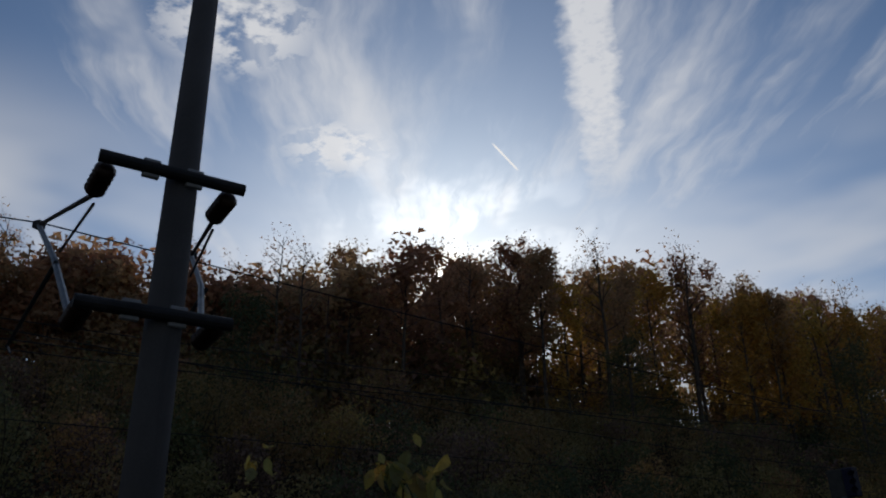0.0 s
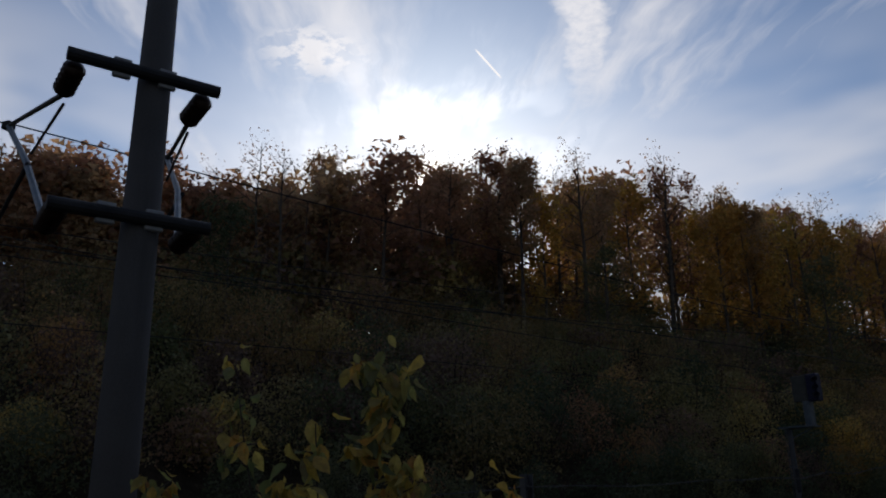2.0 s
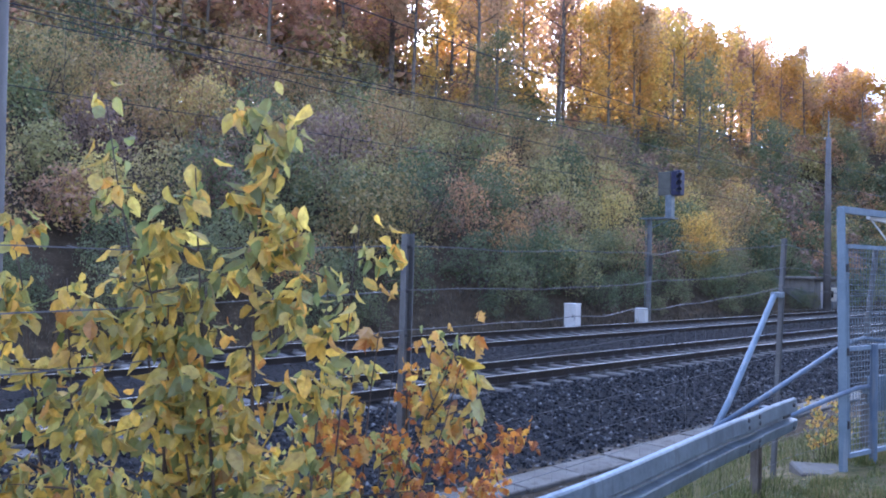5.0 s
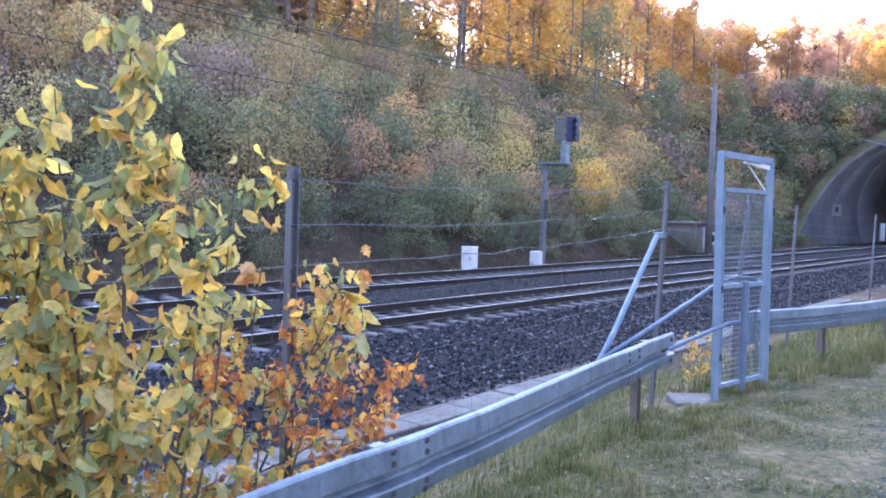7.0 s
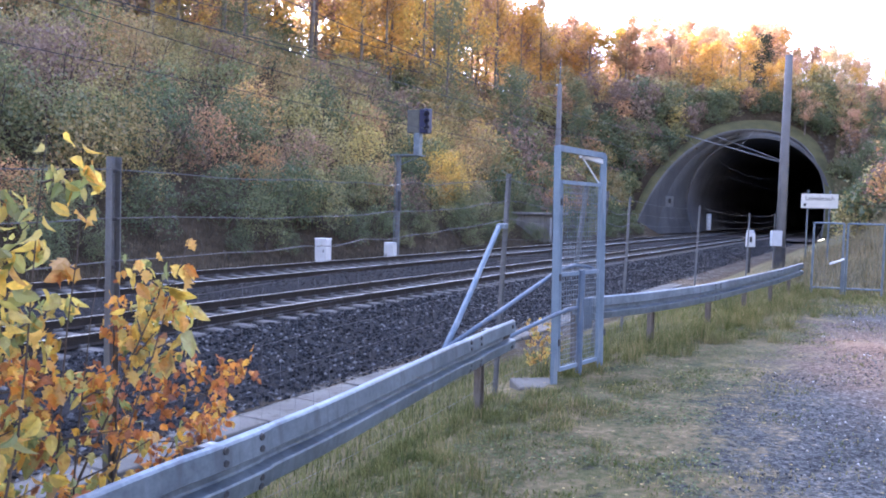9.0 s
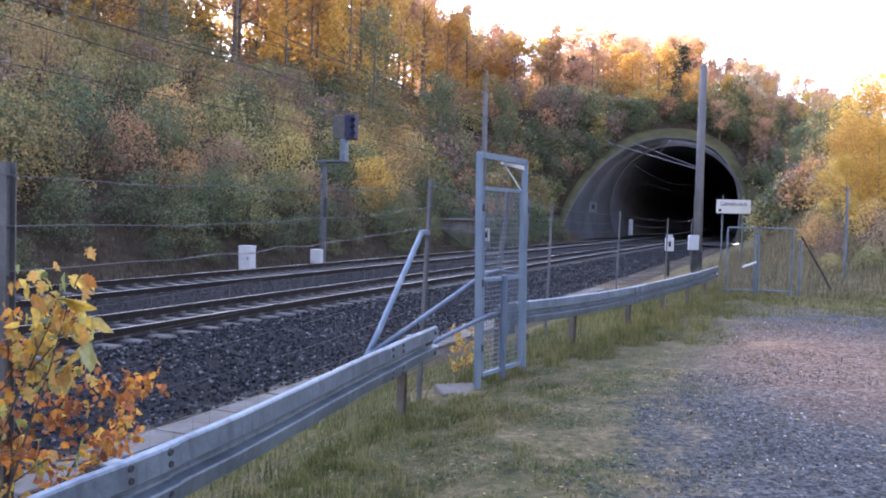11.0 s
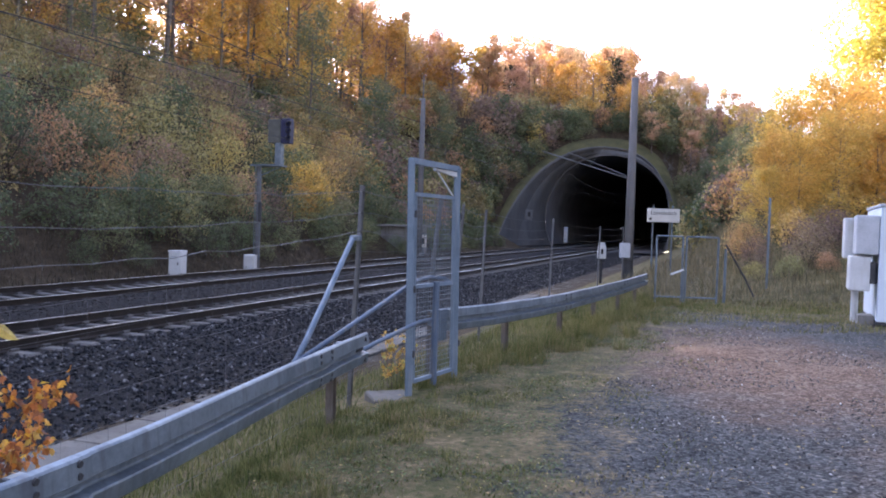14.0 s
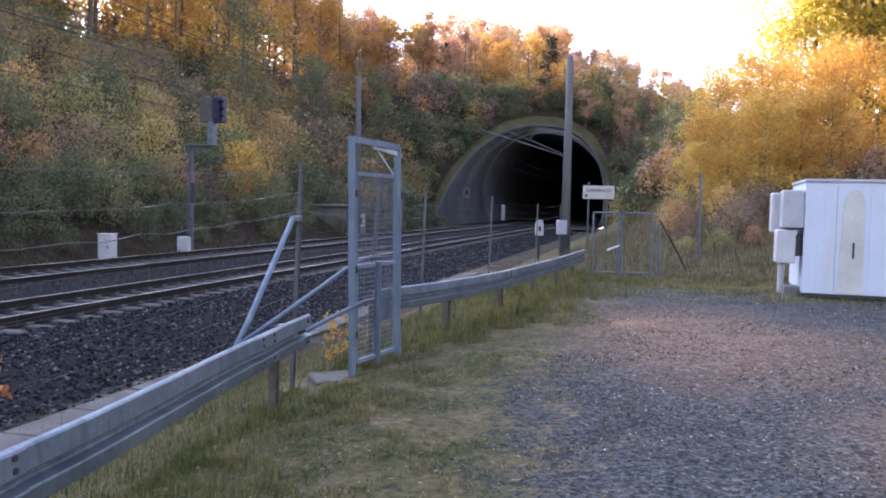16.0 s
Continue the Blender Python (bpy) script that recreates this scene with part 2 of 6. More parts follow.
def leaf_material(name, stops, spread=0.35, through=0.5, mottle=0.0):
    """Leaves: hue by plant and by leaf, light passing through them."""
    def build(n):
        ob = n.add("ShaderNodeObjectInfo").outputs["Random"]
        isl = n.add("ShaderNodeNewGeometry").outputs["Random Per Island"]
        f = n.math("ADD", n.math("MULTIPLY", ob, 1.0 - spread), n.math("MULTIPLY", isl, spread))
        c = n.ramp(f, stops)
        v = n.math("MULTIPLY_ADD", n.math("FRACT", n.math("MULTIPLY", isl, 7.31)), 0.5, 0.75)
        c = n.mix(1.0, c, n.add("ShaderNodeCombineColor", {0: v, 1: v, 2: v}).outputs[0], "MULTIPLY")
        if mottle:
            p = where(n)
            patch = n.step(n.math("ADD", n.noise(p, 38.0, 3.0, 0.6), n.math("MULTIPLY", isl, 0.12)), 0.5, 0.72)
            c = n.mix(n.math("MULTIPLY", patch, mottle), c, (0.2, 0.085, 0.03))
            c = n.mix(n.math("MULTIPLY", n.step(n.noise(p, 22.0, 2.0), 0.45, 0.7), mottle * 0.7), c, (0.2, 0.25, 0.07))
        a = n.add("ShaderNodeBsdfDiffuse", {"Color": c})
        b = n.add("ShaderNodeBsdfTranslucent", {"Color": c})
        g = n.add("ShaderNodeBsdfGlossy", {"Color": (0.8, 0.8, 0.8, 1), "Roughness": 0.5})
        m = n.add("ShaderNodeMixShader", {0: through, 1: a.outputs[0], 2: b.outputs[0]})
        return n.add("ShaderNodeMixShader", {0: 0.04, 1: m.outputs[0], 2: g.outputs[0]}).outputs[0]
    return material(name, build)


LEAF_RUST = leaf_material("rust_leaves", [(0.0, (0.30, 0.175, 0.13)), (0.25, (0.48, 0.265, 0.17)), (0.5, (0.63, 0.37, 0.21)),
                                          (0.75, (0.50, 0.36, 0.20)), (1.0, (0.76, 0.51, 0.27))], 0.3, 0.65)
LEAF_YELLOW = leaf_material("yellow_leaves", [(0.0, (0.48, 0.24, 0.065)), (0.4, (0.64, 0.37, 0.09)), (0.75, (0.72, 0.49, 0.125)), (1.0, (0.52, 0.44, 0.115))], 0.4, 0.55)
LEAF_SHRUB = leaf_material("mixed_shrub_leaves", [(0.0, (0.16, 0.20, 0.085)), (0.16, (0.26, 0.25, 0.105)), (0.3, (0.40, 0.33, 0.13)), (0.42, (0.27, 0.185, 0.13)),
                                                  (0.55, (0.215, 0.135, 0.11)), (0.68, (0.31, 0.215, 0.145)), (0.8, (0.52, 0.27, 0.13)), (0.9, (0.66, 0.45, 0.14)), (1.0, (0.44, 0.39, 0.14))], 0.08, 0.4)
LEAF_GREEN = leaf_material("green_leaves", [(0.0, (0.075, 0.105, 0.05)), (0.5, (0.125, 0.15, 0.07)), (1.0, (0.23, 0.22, 0.10))], 0.25, 0.4)
LEAF_CONIFER = leaf_material("conifer_needles", [(0.0, (0.018, 0.03, 0.016)), (1.0, (0.045, 0.06, 0.025))], 0.5, 0.2)
LEAF_SAPLING = leaf_material("yellow_green_leaves", [(0.0, (0.17, 0.22, 0.075)), (0.25, (0.33, 0.34, 0.11)), (0.5, (0.62, 0.45, 0.09)), (0.72, (0.74, 0.47, 0.07)),
                                                     (0.88, (0.239, 0.253, 0.134)), (1.0, (0.65, 0.26, 0.06))], 0.12, 0.5, 0.45)
LEAF_ORANGE = leaf_material("orange_leaves", [(0.0, (0.275, 0.075, 0.031)), (0.35, (0.500, 0.163, 0.037)), (0.65, (0.625, 0.275, 0.037)), (1.0, (0.688, 0.400, 0.062))], 0.25, 0.5, 0.3)
LEAF_LIME = leaf_material("lime_yellow_leaves", [(0.0, (0.42, 0.38, 0.09)), (0.4, (0.66, 0.56, 0.14)), (0.8, (0.78, 0.63, 0.15)), (1.0, (0.56, 0.37, 0.1))], 0.7, 0.65)
LEAF_MIXED = leaf_material("mixed_yellow_leaves", [(0.0, (0.15, 0.19, 0.065)), (0.3, (0.33, 0.33, 0.11)), (0.55, (0.6, 0.46, 0.11)), (0.85, (0.74, 0.47, 0.085)), (1.0, (0.58, 0.25, 0.06))], 1.0, 0.55, 0.3)
LEAF_ORANGE_MIXED = leaf_material("mixed_orange_leaves", [(0.0, (0.182, 0.065, 0.033)), (0.4, (0.429, 0.143, 0.039)), (0.75, (0.624, 0.260, 0.039)), (1.0, (0.676, 0.429, 0.065))], 1.0, 0.5)
LEAF_STRAW = leaf_material("straw_leaves", [(0.0, (0.220, 0.165, 0.066)), (0.5, (0.363, 0.275, 0.110)), (0.8, (0.396, 0.220, 0.099)), (1.0, (0.286, 0.264, 0.110))], 0.4, 0.45)
WEED = leaf_material("verge_weed_leaves", [(0.0, (0.045, 0.068, 0.025)), (0.5, (0.085, 0.12, 0.042)), (1.0, (0.16, 0.17, 0.065))], 1.0, 0.3)
LITTER = leaf_material("litter", [(0.0, (0.035, 0.028, 0.02)), (0.5, (0.09, 0.068, 0.045)), (0.85, (0.16, 0.11, 0.07)), (1.0, (0.34, 0.28, 0.2))], 1.0, 0.2)
BROWN_GRASS = leaf_material("brown_grass", [(0.0, (0.024, 0.020, 0.012)), (0.5, (0.052, 0.042, 0.025)), (1.0, (0.090, 0.073, 0.048))], 0.95, 0.35)
DRY_GRASS = leaf_material("dry_grass", [(0.0, (0.055, 0.06, 0.027)), (0.5, (0.14, 0.115, 0.058)), (1.0, (0.25, 0.195, 0.105))], 0.95, 0.4)



def grass_material(name, stops):
    """Blades whose colour drifts from clump to clump."""
    def build(n):
        isl = n.add("ShaderNodeNewGeometry").outputs["Random Per Island"]
        p = world_pos(n)
        clump = n.math("ADD", n.math("MULTIPLY", n.noise(p, 1.1, 3.0), 0.5), n.math("MULTIPLY", n.noise(p, 5.0, 2.0), 0.5))
        f = n.math("ADD", n.math("MULTIPLY", n.math("SUBTRACT", clump, 0.36), 2.2), n.math("MULTIPLY", n.math("SUBTRACT", isl, 0.5), 0.6))
        c = n.ramp(f, stops)
        a = n.add("ShaderNodeBsdfDiffuse", {"Color": c})
        b = n.add("ShaderNodeBsdfTranslucent", {"Color": c})
        return n.add("ShaderNodeMixShader", {0: 0.35, 1: a.outputs[0], 2: b.outputs[0]}).outputs[0]
    return material(name, build)


GRASS = grass_material("verge_blades", [(0.0, (0.05, 0.062, 0.023)), (0.3, (0.115, 0.13, 0.045)), (0.5, (0.17, 0.165, 0.07)), (0.72, (0.235, 0.185, 0.1)), (1.0, (0.34, 0.26, 0.16))])
TUFT_GRASS = grass_material("straw_tufts", [(0.0, (0.08, 0.1, 0.03)), (0.35, (0.19, 0.175, 0.075)), (0.7, (0.3, 0.24, 0.13)), (1.0, (0.4, 0.3, 0.18))])


def stone_material(name, stops):
    def build(n):
        isl = n.add("ShaderNodeNewGeometry").outputs["Random Per Island"]
        c = n.ramp(isl, stops)
        return principled(n, c, 0.9, 0.0, n.noise(where(n), 90.0), 0.3, 0.004, 0.08)
    return material(name, build)


BALLAST = stone_material("ballast_stone", [(0.0, (0.006, 0.0065, 0.0075)), (0.55, (0.021, 0.0225, 0.026)), (0.85, (0.056, 0.059, 0.065)), (1.0, (0.19, 0.19, 0.19))])
BALLAST_BROWN = stone_material("rusty_ballast_stone", [(0.0, (0.012, 0.011, 0.0105)), (0.7, (0.037, 0.033, 0.03)), (1.0, (0.095, 0.085, 0.078))])
PEBBLE = stone_material("pebble", [(0.0, (0.035, 0.035, 0.036)), (0.45, (0.1, 0.097, 0.092)), (0.85, (0.18, 0.17, 0.16)), (0.95, (0.28, 0.26, 0.24)), (1.0, (0.6, 0.59, 0.56))])


def ground_build(n):
    p = world_pos(n)
    cover = n.add("ShaderNodeAttribute")
    cover.attribute_name = "cover"
    a = cover.outputs["Color"]
    m = n.add("ShaderNodeSeparateColor", {0: a})
    big, mid, small, tiny = n.noise(p, 0.35, 4.0), n.noise(p, 2.3, 4.0), n.noise(p, 14.0, 4.0, 0.65), n.noise(p, 75.0, 3.0, 0.7)
    jit = n.vmath("ADD", p, n.vmath("MULTIPLY", n.add("ShaderNodeTexNoise", {"Vector": p, "Scale": 9.0}).outputs["Color"], (0.06, 0.06, 0.06)))
    speck = n.add("ShaderNodeTexVoronoi", {"Vector": jit, "Scale": 48.0}).outputs["Color"]
    sp = n.add("ShaderNodeSeparateColor", {0: speck}).outputs[0]
    gravel = n.ramp(n.math("ADD", n.math("ADD", n.math("MULTIPLY", small, 0.5), n.math("MULTIPLY", mid, 0.2)), n.math("MULTIPLY", sp, 0.28)), [(0.33, (0.019, 0.0195, 0.02)), (0.48, (0.058, 0.06, 0.059)), (0.61, (0.11, 0.111, 0.108)), (0.74, (0.25, 0.245, 0.23))])
    # earthy, rust-tinted patches worn into the grey gravel
    flat = n.vmath("MULTIPLY", p, (1.0, 0.62, 0.0))
    patch = n.math("MINIMUM", n.vmath("DISTANCE", flat, (3.5, 6.3, 0)), n.math("ADD", n.vmath("DISTANCE", flat, (3.9, 3.5, 0)), 1.1))
    patch = n.math("ADD", patch, n.math("MULTIPLY", n.math("SUBTRACT", n.math("ADD", n.math("MULTIPLY", big, 0.6), n.math("MULTIPLY", mid, 0.4)), 0.5), 4.5))
    gravel = n.mix(n.math("MULTIPLY", n.math("SUBTRACT", 1.0, n.step(patch, 0.9, 2.9)), 0.92), gravel, n.ramp(n.math("ADD", n.math("ADD", n.math("MULTIPLY", small, 0.5), n.math("MULTIPLY", mid, 0.2)), n.math("MULTIPLY", sp, 0.28)), [(0.3, (0.055, 0.038, 0.03)), (0.46, (0.15, 0.096, 0.068)), (0.6, (0.25, 0.168, 0.122)), (0.74, (0.42, 0.35, 0.29))]))
    grass = n.ramp(n.math("ADD", n.math("MULTIPLY", small, 0.5), n.math("MULTIPLY", mid, 0.5)), [(0.36, (0.03, 0.032, 0.014)), (0.45, (0.075, 0.074, 0.032)), (0.54, (0.125, 0.1, 0.055)), (0.64, (0.21, 0.155, 0.092))])
    litter = n.ramp(n.math("ADD", n.math("MULTIPLY", small, 0.5), n.math("MULTIPLY", mid, 0.5)), [(0.3, (0.02, 0.016, 0.011)), (0.55, (0.06, 0.045, 0.03)), (0.75, (0.11, 0.08, 0.05))])
    bed = n.ramp(n.math("ADD", n.math("MULTIPLY", small, 0.4), n.math("MULTIPLY", sp, 0.6)), [(0.2, (0.006, 0.006, 0.007)), (0.9, (0.036, 0.034, 0.034))])
    fray = n.math("MULTIPLY", n.math("SUBTRACT", n.math("ADD", n.math("MULTIPLY", mid, 0.5), n.math("MULTIPLY", small, 0.5)), 0.5), 3.2)
    c = n.mix(n.step(n.math("ADD", m.outputs[0], fray), 0.35, 0.65), litter, gravel)
    c = n.mix(n.step(n.math("ADD", m.outputs[1], fray), 0.2, 0.8), c, grass)
    c = n.mix(n.step(m.outputs[2], 0.3, 0.7), c, bed)
    h = n.math("ADD", n.math("MULTIPLY", small, 0.7), n.math("MULTIPLY", tiny, 0.4))
    return principled(n, c, 0.95, 0.0, h, 0.8, 0.035, 0.06)


GROUND = material("ground_cover", ground_build)

# ---- mesh helpers ----


def finish(bm, name, mat, smooth=False):
    me = bpy.data.meshes.new(name)
    bm.to_mesh(me)
    bm.free()
    if smooth:
        me.polygons.foreach_set("use_smooth", [True] * len(me.polygons))
    for m in (mat if isinstance(mat, (list, tuple)) else [mat]):
        me.materials.append(m)
    return me


def part(name, bm, mat, parent=None, label="", smooth=False):
    ob = new(name, finish(bm, name, mat, smooth))
    if parent is not None:
        ob.parent = parent
    if label:
        ob["label"] = label
    return ob


def part_of(name, me, parent, m=None):
    ob = new(name, me)
    ob.parent = parent
    if m is not None:
        ob.matrix_basis = m
    return ob


def thing(name, at, label, category, group="", rz=0.0):
    ob = new(name)
    ob.empty_display_size = 0.2
    ob.matrix_basis = pose(*at, 0, 0, rz)
    return tagged(ob, label, category, group)


def box(bm, c, size, rz=0.0, bevel=0.0, m=None):
    r = bmesh.ops.create_cube(bm, size=1.0)
    vs = r["verts"]
    mm = (m if m is not None else pose(*c, 0, 0, rz)) @ Matrix.Diagonal((*size, 1))
    bmesh.ops.transform(bm, matrix=mm, verts=vs)
    if bevel:
        es = list({e for v in vs for e in v.link_edges})
        bmesh.ops.bevel(bm, geom=es, offset=bevel, segments=1, affect="EDGES")


def boxed(c, size, rz=0.0, bevel=0.0):
    bm = bmesh.new()
    box(bm, c, size, rz, bevel)
    return bm


def tube(bm, pts, radii, n=8, caps=True):
    """A round bar through points."""
    pts = [Vector(p) for p in pts]
    if not isinstance(radii, (list, tuple)):
        radii = [radii] * len(pts)
    rings = []
    side = None
    for i, p in enumerate(pts):
        d = (pts[min(i + 1, len(pts) - 1)] - pts[max(i - 1, 0)]).normalized()
        if side is None:
            side = d.orthogonal().normalized()
        side = (side - d * side.dot(d)).normalized()
        up = d.cross(side)
        rings.append([bm.verts.new(p + (side * math.cos(2 * math.pi * k / n) + up * math.sin(2 * math.pi * k / n)) * radii[i]) for k in range(n)])
    for a, b in zip(rings, rings[1:]):
        for k in range(n):
            bm.faces.new((a[k], a[(k + 1) % n], b[(k + 1) % n], b[k]))
    if caps and n > 2:
        bm.faces.new(rings[0][::-1])
        bm.faces.new(rings[-1])
    return bm


def bar(pts, radii, n=8):
    return tube(bmesh.new(), pts, radii, n)


def beam(bm, a, b, w, h, up=(0, 0, 1)):
    """A square bar from a to b."""
    a, b = Vector(a), Vector(b)
    d = b - a
    m = Matrix.Translation((a + b) / 2) @ d.to_track_quat("Y", "Z").to_matrix().to_4x4()
    box(bm, None, (w, d.length, h), m=m)
    return bm


def raw(name, verts, faces, mat, smooth=False):
    me = bpy.data.meshes.new(name)
    me.from_pydata(verts, [], faces)
    if smooth:
        me.polygons.foreach_set("use_smooth", [True] * len(me.polygons))
    for m in (mat if isinstance(mat, (list, tuple)) else [mat]):
        me.materials.append(m)
    return me


# ---- the plan: s runs along the line towards the tunnel, o across it to the far side ----
TURN = 14.6
ALONG = Vector((math.sin(radians(TURN)), math.cos(radians(TURN)), 0))
ACROSS = Vector((-math.cos(radians(TURN)), math.sin(radians(TURN)), 0))


def so(s, o, z=0.0):
    return ALONG * s + ACROSS * o + Vector((0, 0, z))


def plan(x, y):
    return x * ALONG.x + y * ALONG.y, x * ACROSS.x + y * ACROSS.y


def sm(x, a, b):
    q = np.clip((np.asarray(x, float) - a) / (b - a), 0, 1)
    return q * q * (3 - 2 * q)


TRACKS = (10.75, 15.7)
RAIL_Z, BED_Z = -0.3, -0.5
MID, HALF, APEX = (87.4, 13.55), (6.35, -8.45), (12.6, -0.65)   # the portal's leaning arch, in s and o
APEX_Z = 12.3


def arch_uv(s, o):
    det = HALF[0] * APEX[1] - HALF[1] * APEX[0]
    ds, do = s - MID[0], o - MID[1]
    return (ds * APEX[1] - do * APEX[0]) / det, (HALF[0] * do - HALF[1] * ds) / det


def wob(s, o, k, seed=0.0):
    return np.sin(s * k + seed) * np.cos(o * k * 1.3 + seed * 2.1) + 0.5 * np.sin(s * k * 2.3 + o * k * 1.7 + seed * 3.3)


def height(s, o):
    s, o = np.asarray(s, float), np.asarray(o, float)
    z = np.interp(o, [-3, 2.3, 3.0, 5.2, 6.3, 6.7, 9.0, 17.6, 18.5, 19.6], [0, 0, -0.1, -0.72, -0.76, -0.74, BED_Z, BED_Z, -0.62, -0.45])
    crest = np.interp(s, [-80, 15, 40, 60, 95, 150], [9, 12, 19, 23.5, 27.5, 28])
    rise = (o - 19.6) * 0.58
    left = crest * np.tanh(np.maximum(rise, 0) / crest * 1.1) - 0.03 * np.maximum(o - 52, 0)
    left = left + 0.35 * wob(s, o, 0.33, 1.0) * sm(o, 21, 28)
    z = np.where(o > 19.6, -0.45 + np.maximum(left, -4), z)
    toe = np.interp(s, [19, 95], [1.2, 4.6])
    right = np.minimum(np.maximum(s - 19, 0) * 0.17, 6) * sm(toe - o, 0, 6) + 0.16 * np.maximum(-o - 5, 0) * sm(s, 14, 24)
    right = np.minimum(right, 15) * (1 + 0.1 * wob(s, o, 0.3, 2.0))
    z = z + np.where(o < toe, right, 0)
    face = MID[0] + 0.75 * (MID[1] - o)
    hp = -0.5 + 0.99 * (s - face)
    cap = 14.8 + 0.22 * np.maximum(s - 103, 0) - 0.45 * np.maximum(7 - o, 0)
    cap = np.minimum(cap, 26) + 0.3 * wob(s, o, 0.3, 4.0)
    hp = np.minimum(hp, np.maximum(cap, 2))
    u, v = arch_uv(s, o)
    wing = sm(np.abs(u), 4.5, 2.0)
    hp = np.where(s > face, hp * wing + z * (1 - wing), -99)
    return np.maximum(z, hp)


def ground_at(x, y):
    s, o = plan(x, y)
    return float(height(s, o))


def lines(stops):
    out = []
    for a, b, n in stops:
        out += list(np.linspace(a, b, n, endpoint=False))
    return np.array(out + [stops[-1][1]])


def lot_edge(y):
    """Where the grass verge gives way to gravel."""
    return np.interp(y, [-20, 0, 4.3, 6.8, 10.7, 15.0, 21], [-0.3, 0.1, 0.3, 0.5, 1.7, 3.0, 5.0])


def build_ground():
    ss = lines([(-1500, -100, 8), (-100, -10, 18), (-10, 24, 100), (24, 80, 56), (80, 106, 52), (106, 170, 32), (170, 400, 12), (400, 2500, 8)])
    os_ = lines([(-1500, -120, 8), (-120, -30, 18), (-30, -6, 30), (-6, 7, 48), (7, 30, 60), (30, 70, 40), (70, 160, 14), (160, 1500, 8)])
    S, O = np.meshgrid(ss, os_, indexing="ij")
    Z = height(S, O)
    far = sm(np.hypot(S, O), 250, 700)
    Z = Z * (1 - far) - 2 * far
    X = S * ALONG.x + O * ACROSS.x
    Y = S * ALONG.y + O * ACROSS.y
    near = sm(np.hypot(X, Y), 60, 30)
    Z = Z + 0.02 * wob(S, O, 1.7, 0.3) * near * (O < 2.2)
    verts = np.stack([X, Y, Z], -1).reshape(-1, 3)
    no = len(os_)
    faces = []
    for i in range(len(ss) - 1):
        for j in range(no - 1):
            u, v = arch_uv((ss[i] + ss[i + 1]) / 2, (os_[j] + os_[j + 1]) / 2)
            if abs(u) ** 2.3 + max(v, 0) ** 2.35 < 1.06 and v > -0.04:
                continue
            faces.append((i * no + j, i * no + j + 1, (i + 1) * no + j + 1, (i + 1) * no + j))
    me = raw("ground", verts.tolist(), [f[::-1] for f in faces], GROUND, True)
    gravel = sm(X - lot_edge(Y), -1.0, 1.3) * sm(S, 20.0, 14.0) * (O < 3)
    path = ((O > 5.2) & (O < 6.6)) * 0.35
    grass = (O < 4.8) * (1 - gravel)
    bed = sm(O, 6.2, 6.7) * sm(O, 18.9, 18.3) * sm(Z, 0.3, -0.2)
    cover = np.stack([np.maximum(np.maximum(gravel, path), (O < 4.5) * sm(S, 24, 21) * 1.0), grass, bed, np.ones_like(X)], -1).reshape(-1, 4)
    att = me.color_attributes.new("cover", "FLOAT_COLOR", "POINT")
    att.data.foreach_set("color", cover.astype(np.float32).ravel())
    return tagged(new("ground", me), "gravel lot, grass verge, ballast bed and leaf-littered wooded slope", "ground", kind="structure")


build_ground()

# ---- tunnel ----


def arch_point(deg, grow=1.0):
    c, v = math.cos(radians(deg)), max(math.sin(radians(deg)), 0.0)
    c, v = math.copysign(abs(c) ** 0.88, c) * grow, v ** 0.86 * grow
    return so(MID[0] + HALF[0] * c + APEX[0] * v, MID[1] + HALF[1] * c + APEX[1] * v, -0.5 + APEX_Z * v)


RING_S, RING_O, RING_Z, RING_R = 99.5, 12.7, 3.2, 7.9


def ring_point(f, s, r=RING_R):
    a = radians(-27.5 + 235 * f)
    return so(s, RING_O - math.cos(a) * r, RING_Z + math.sin(a) * r)


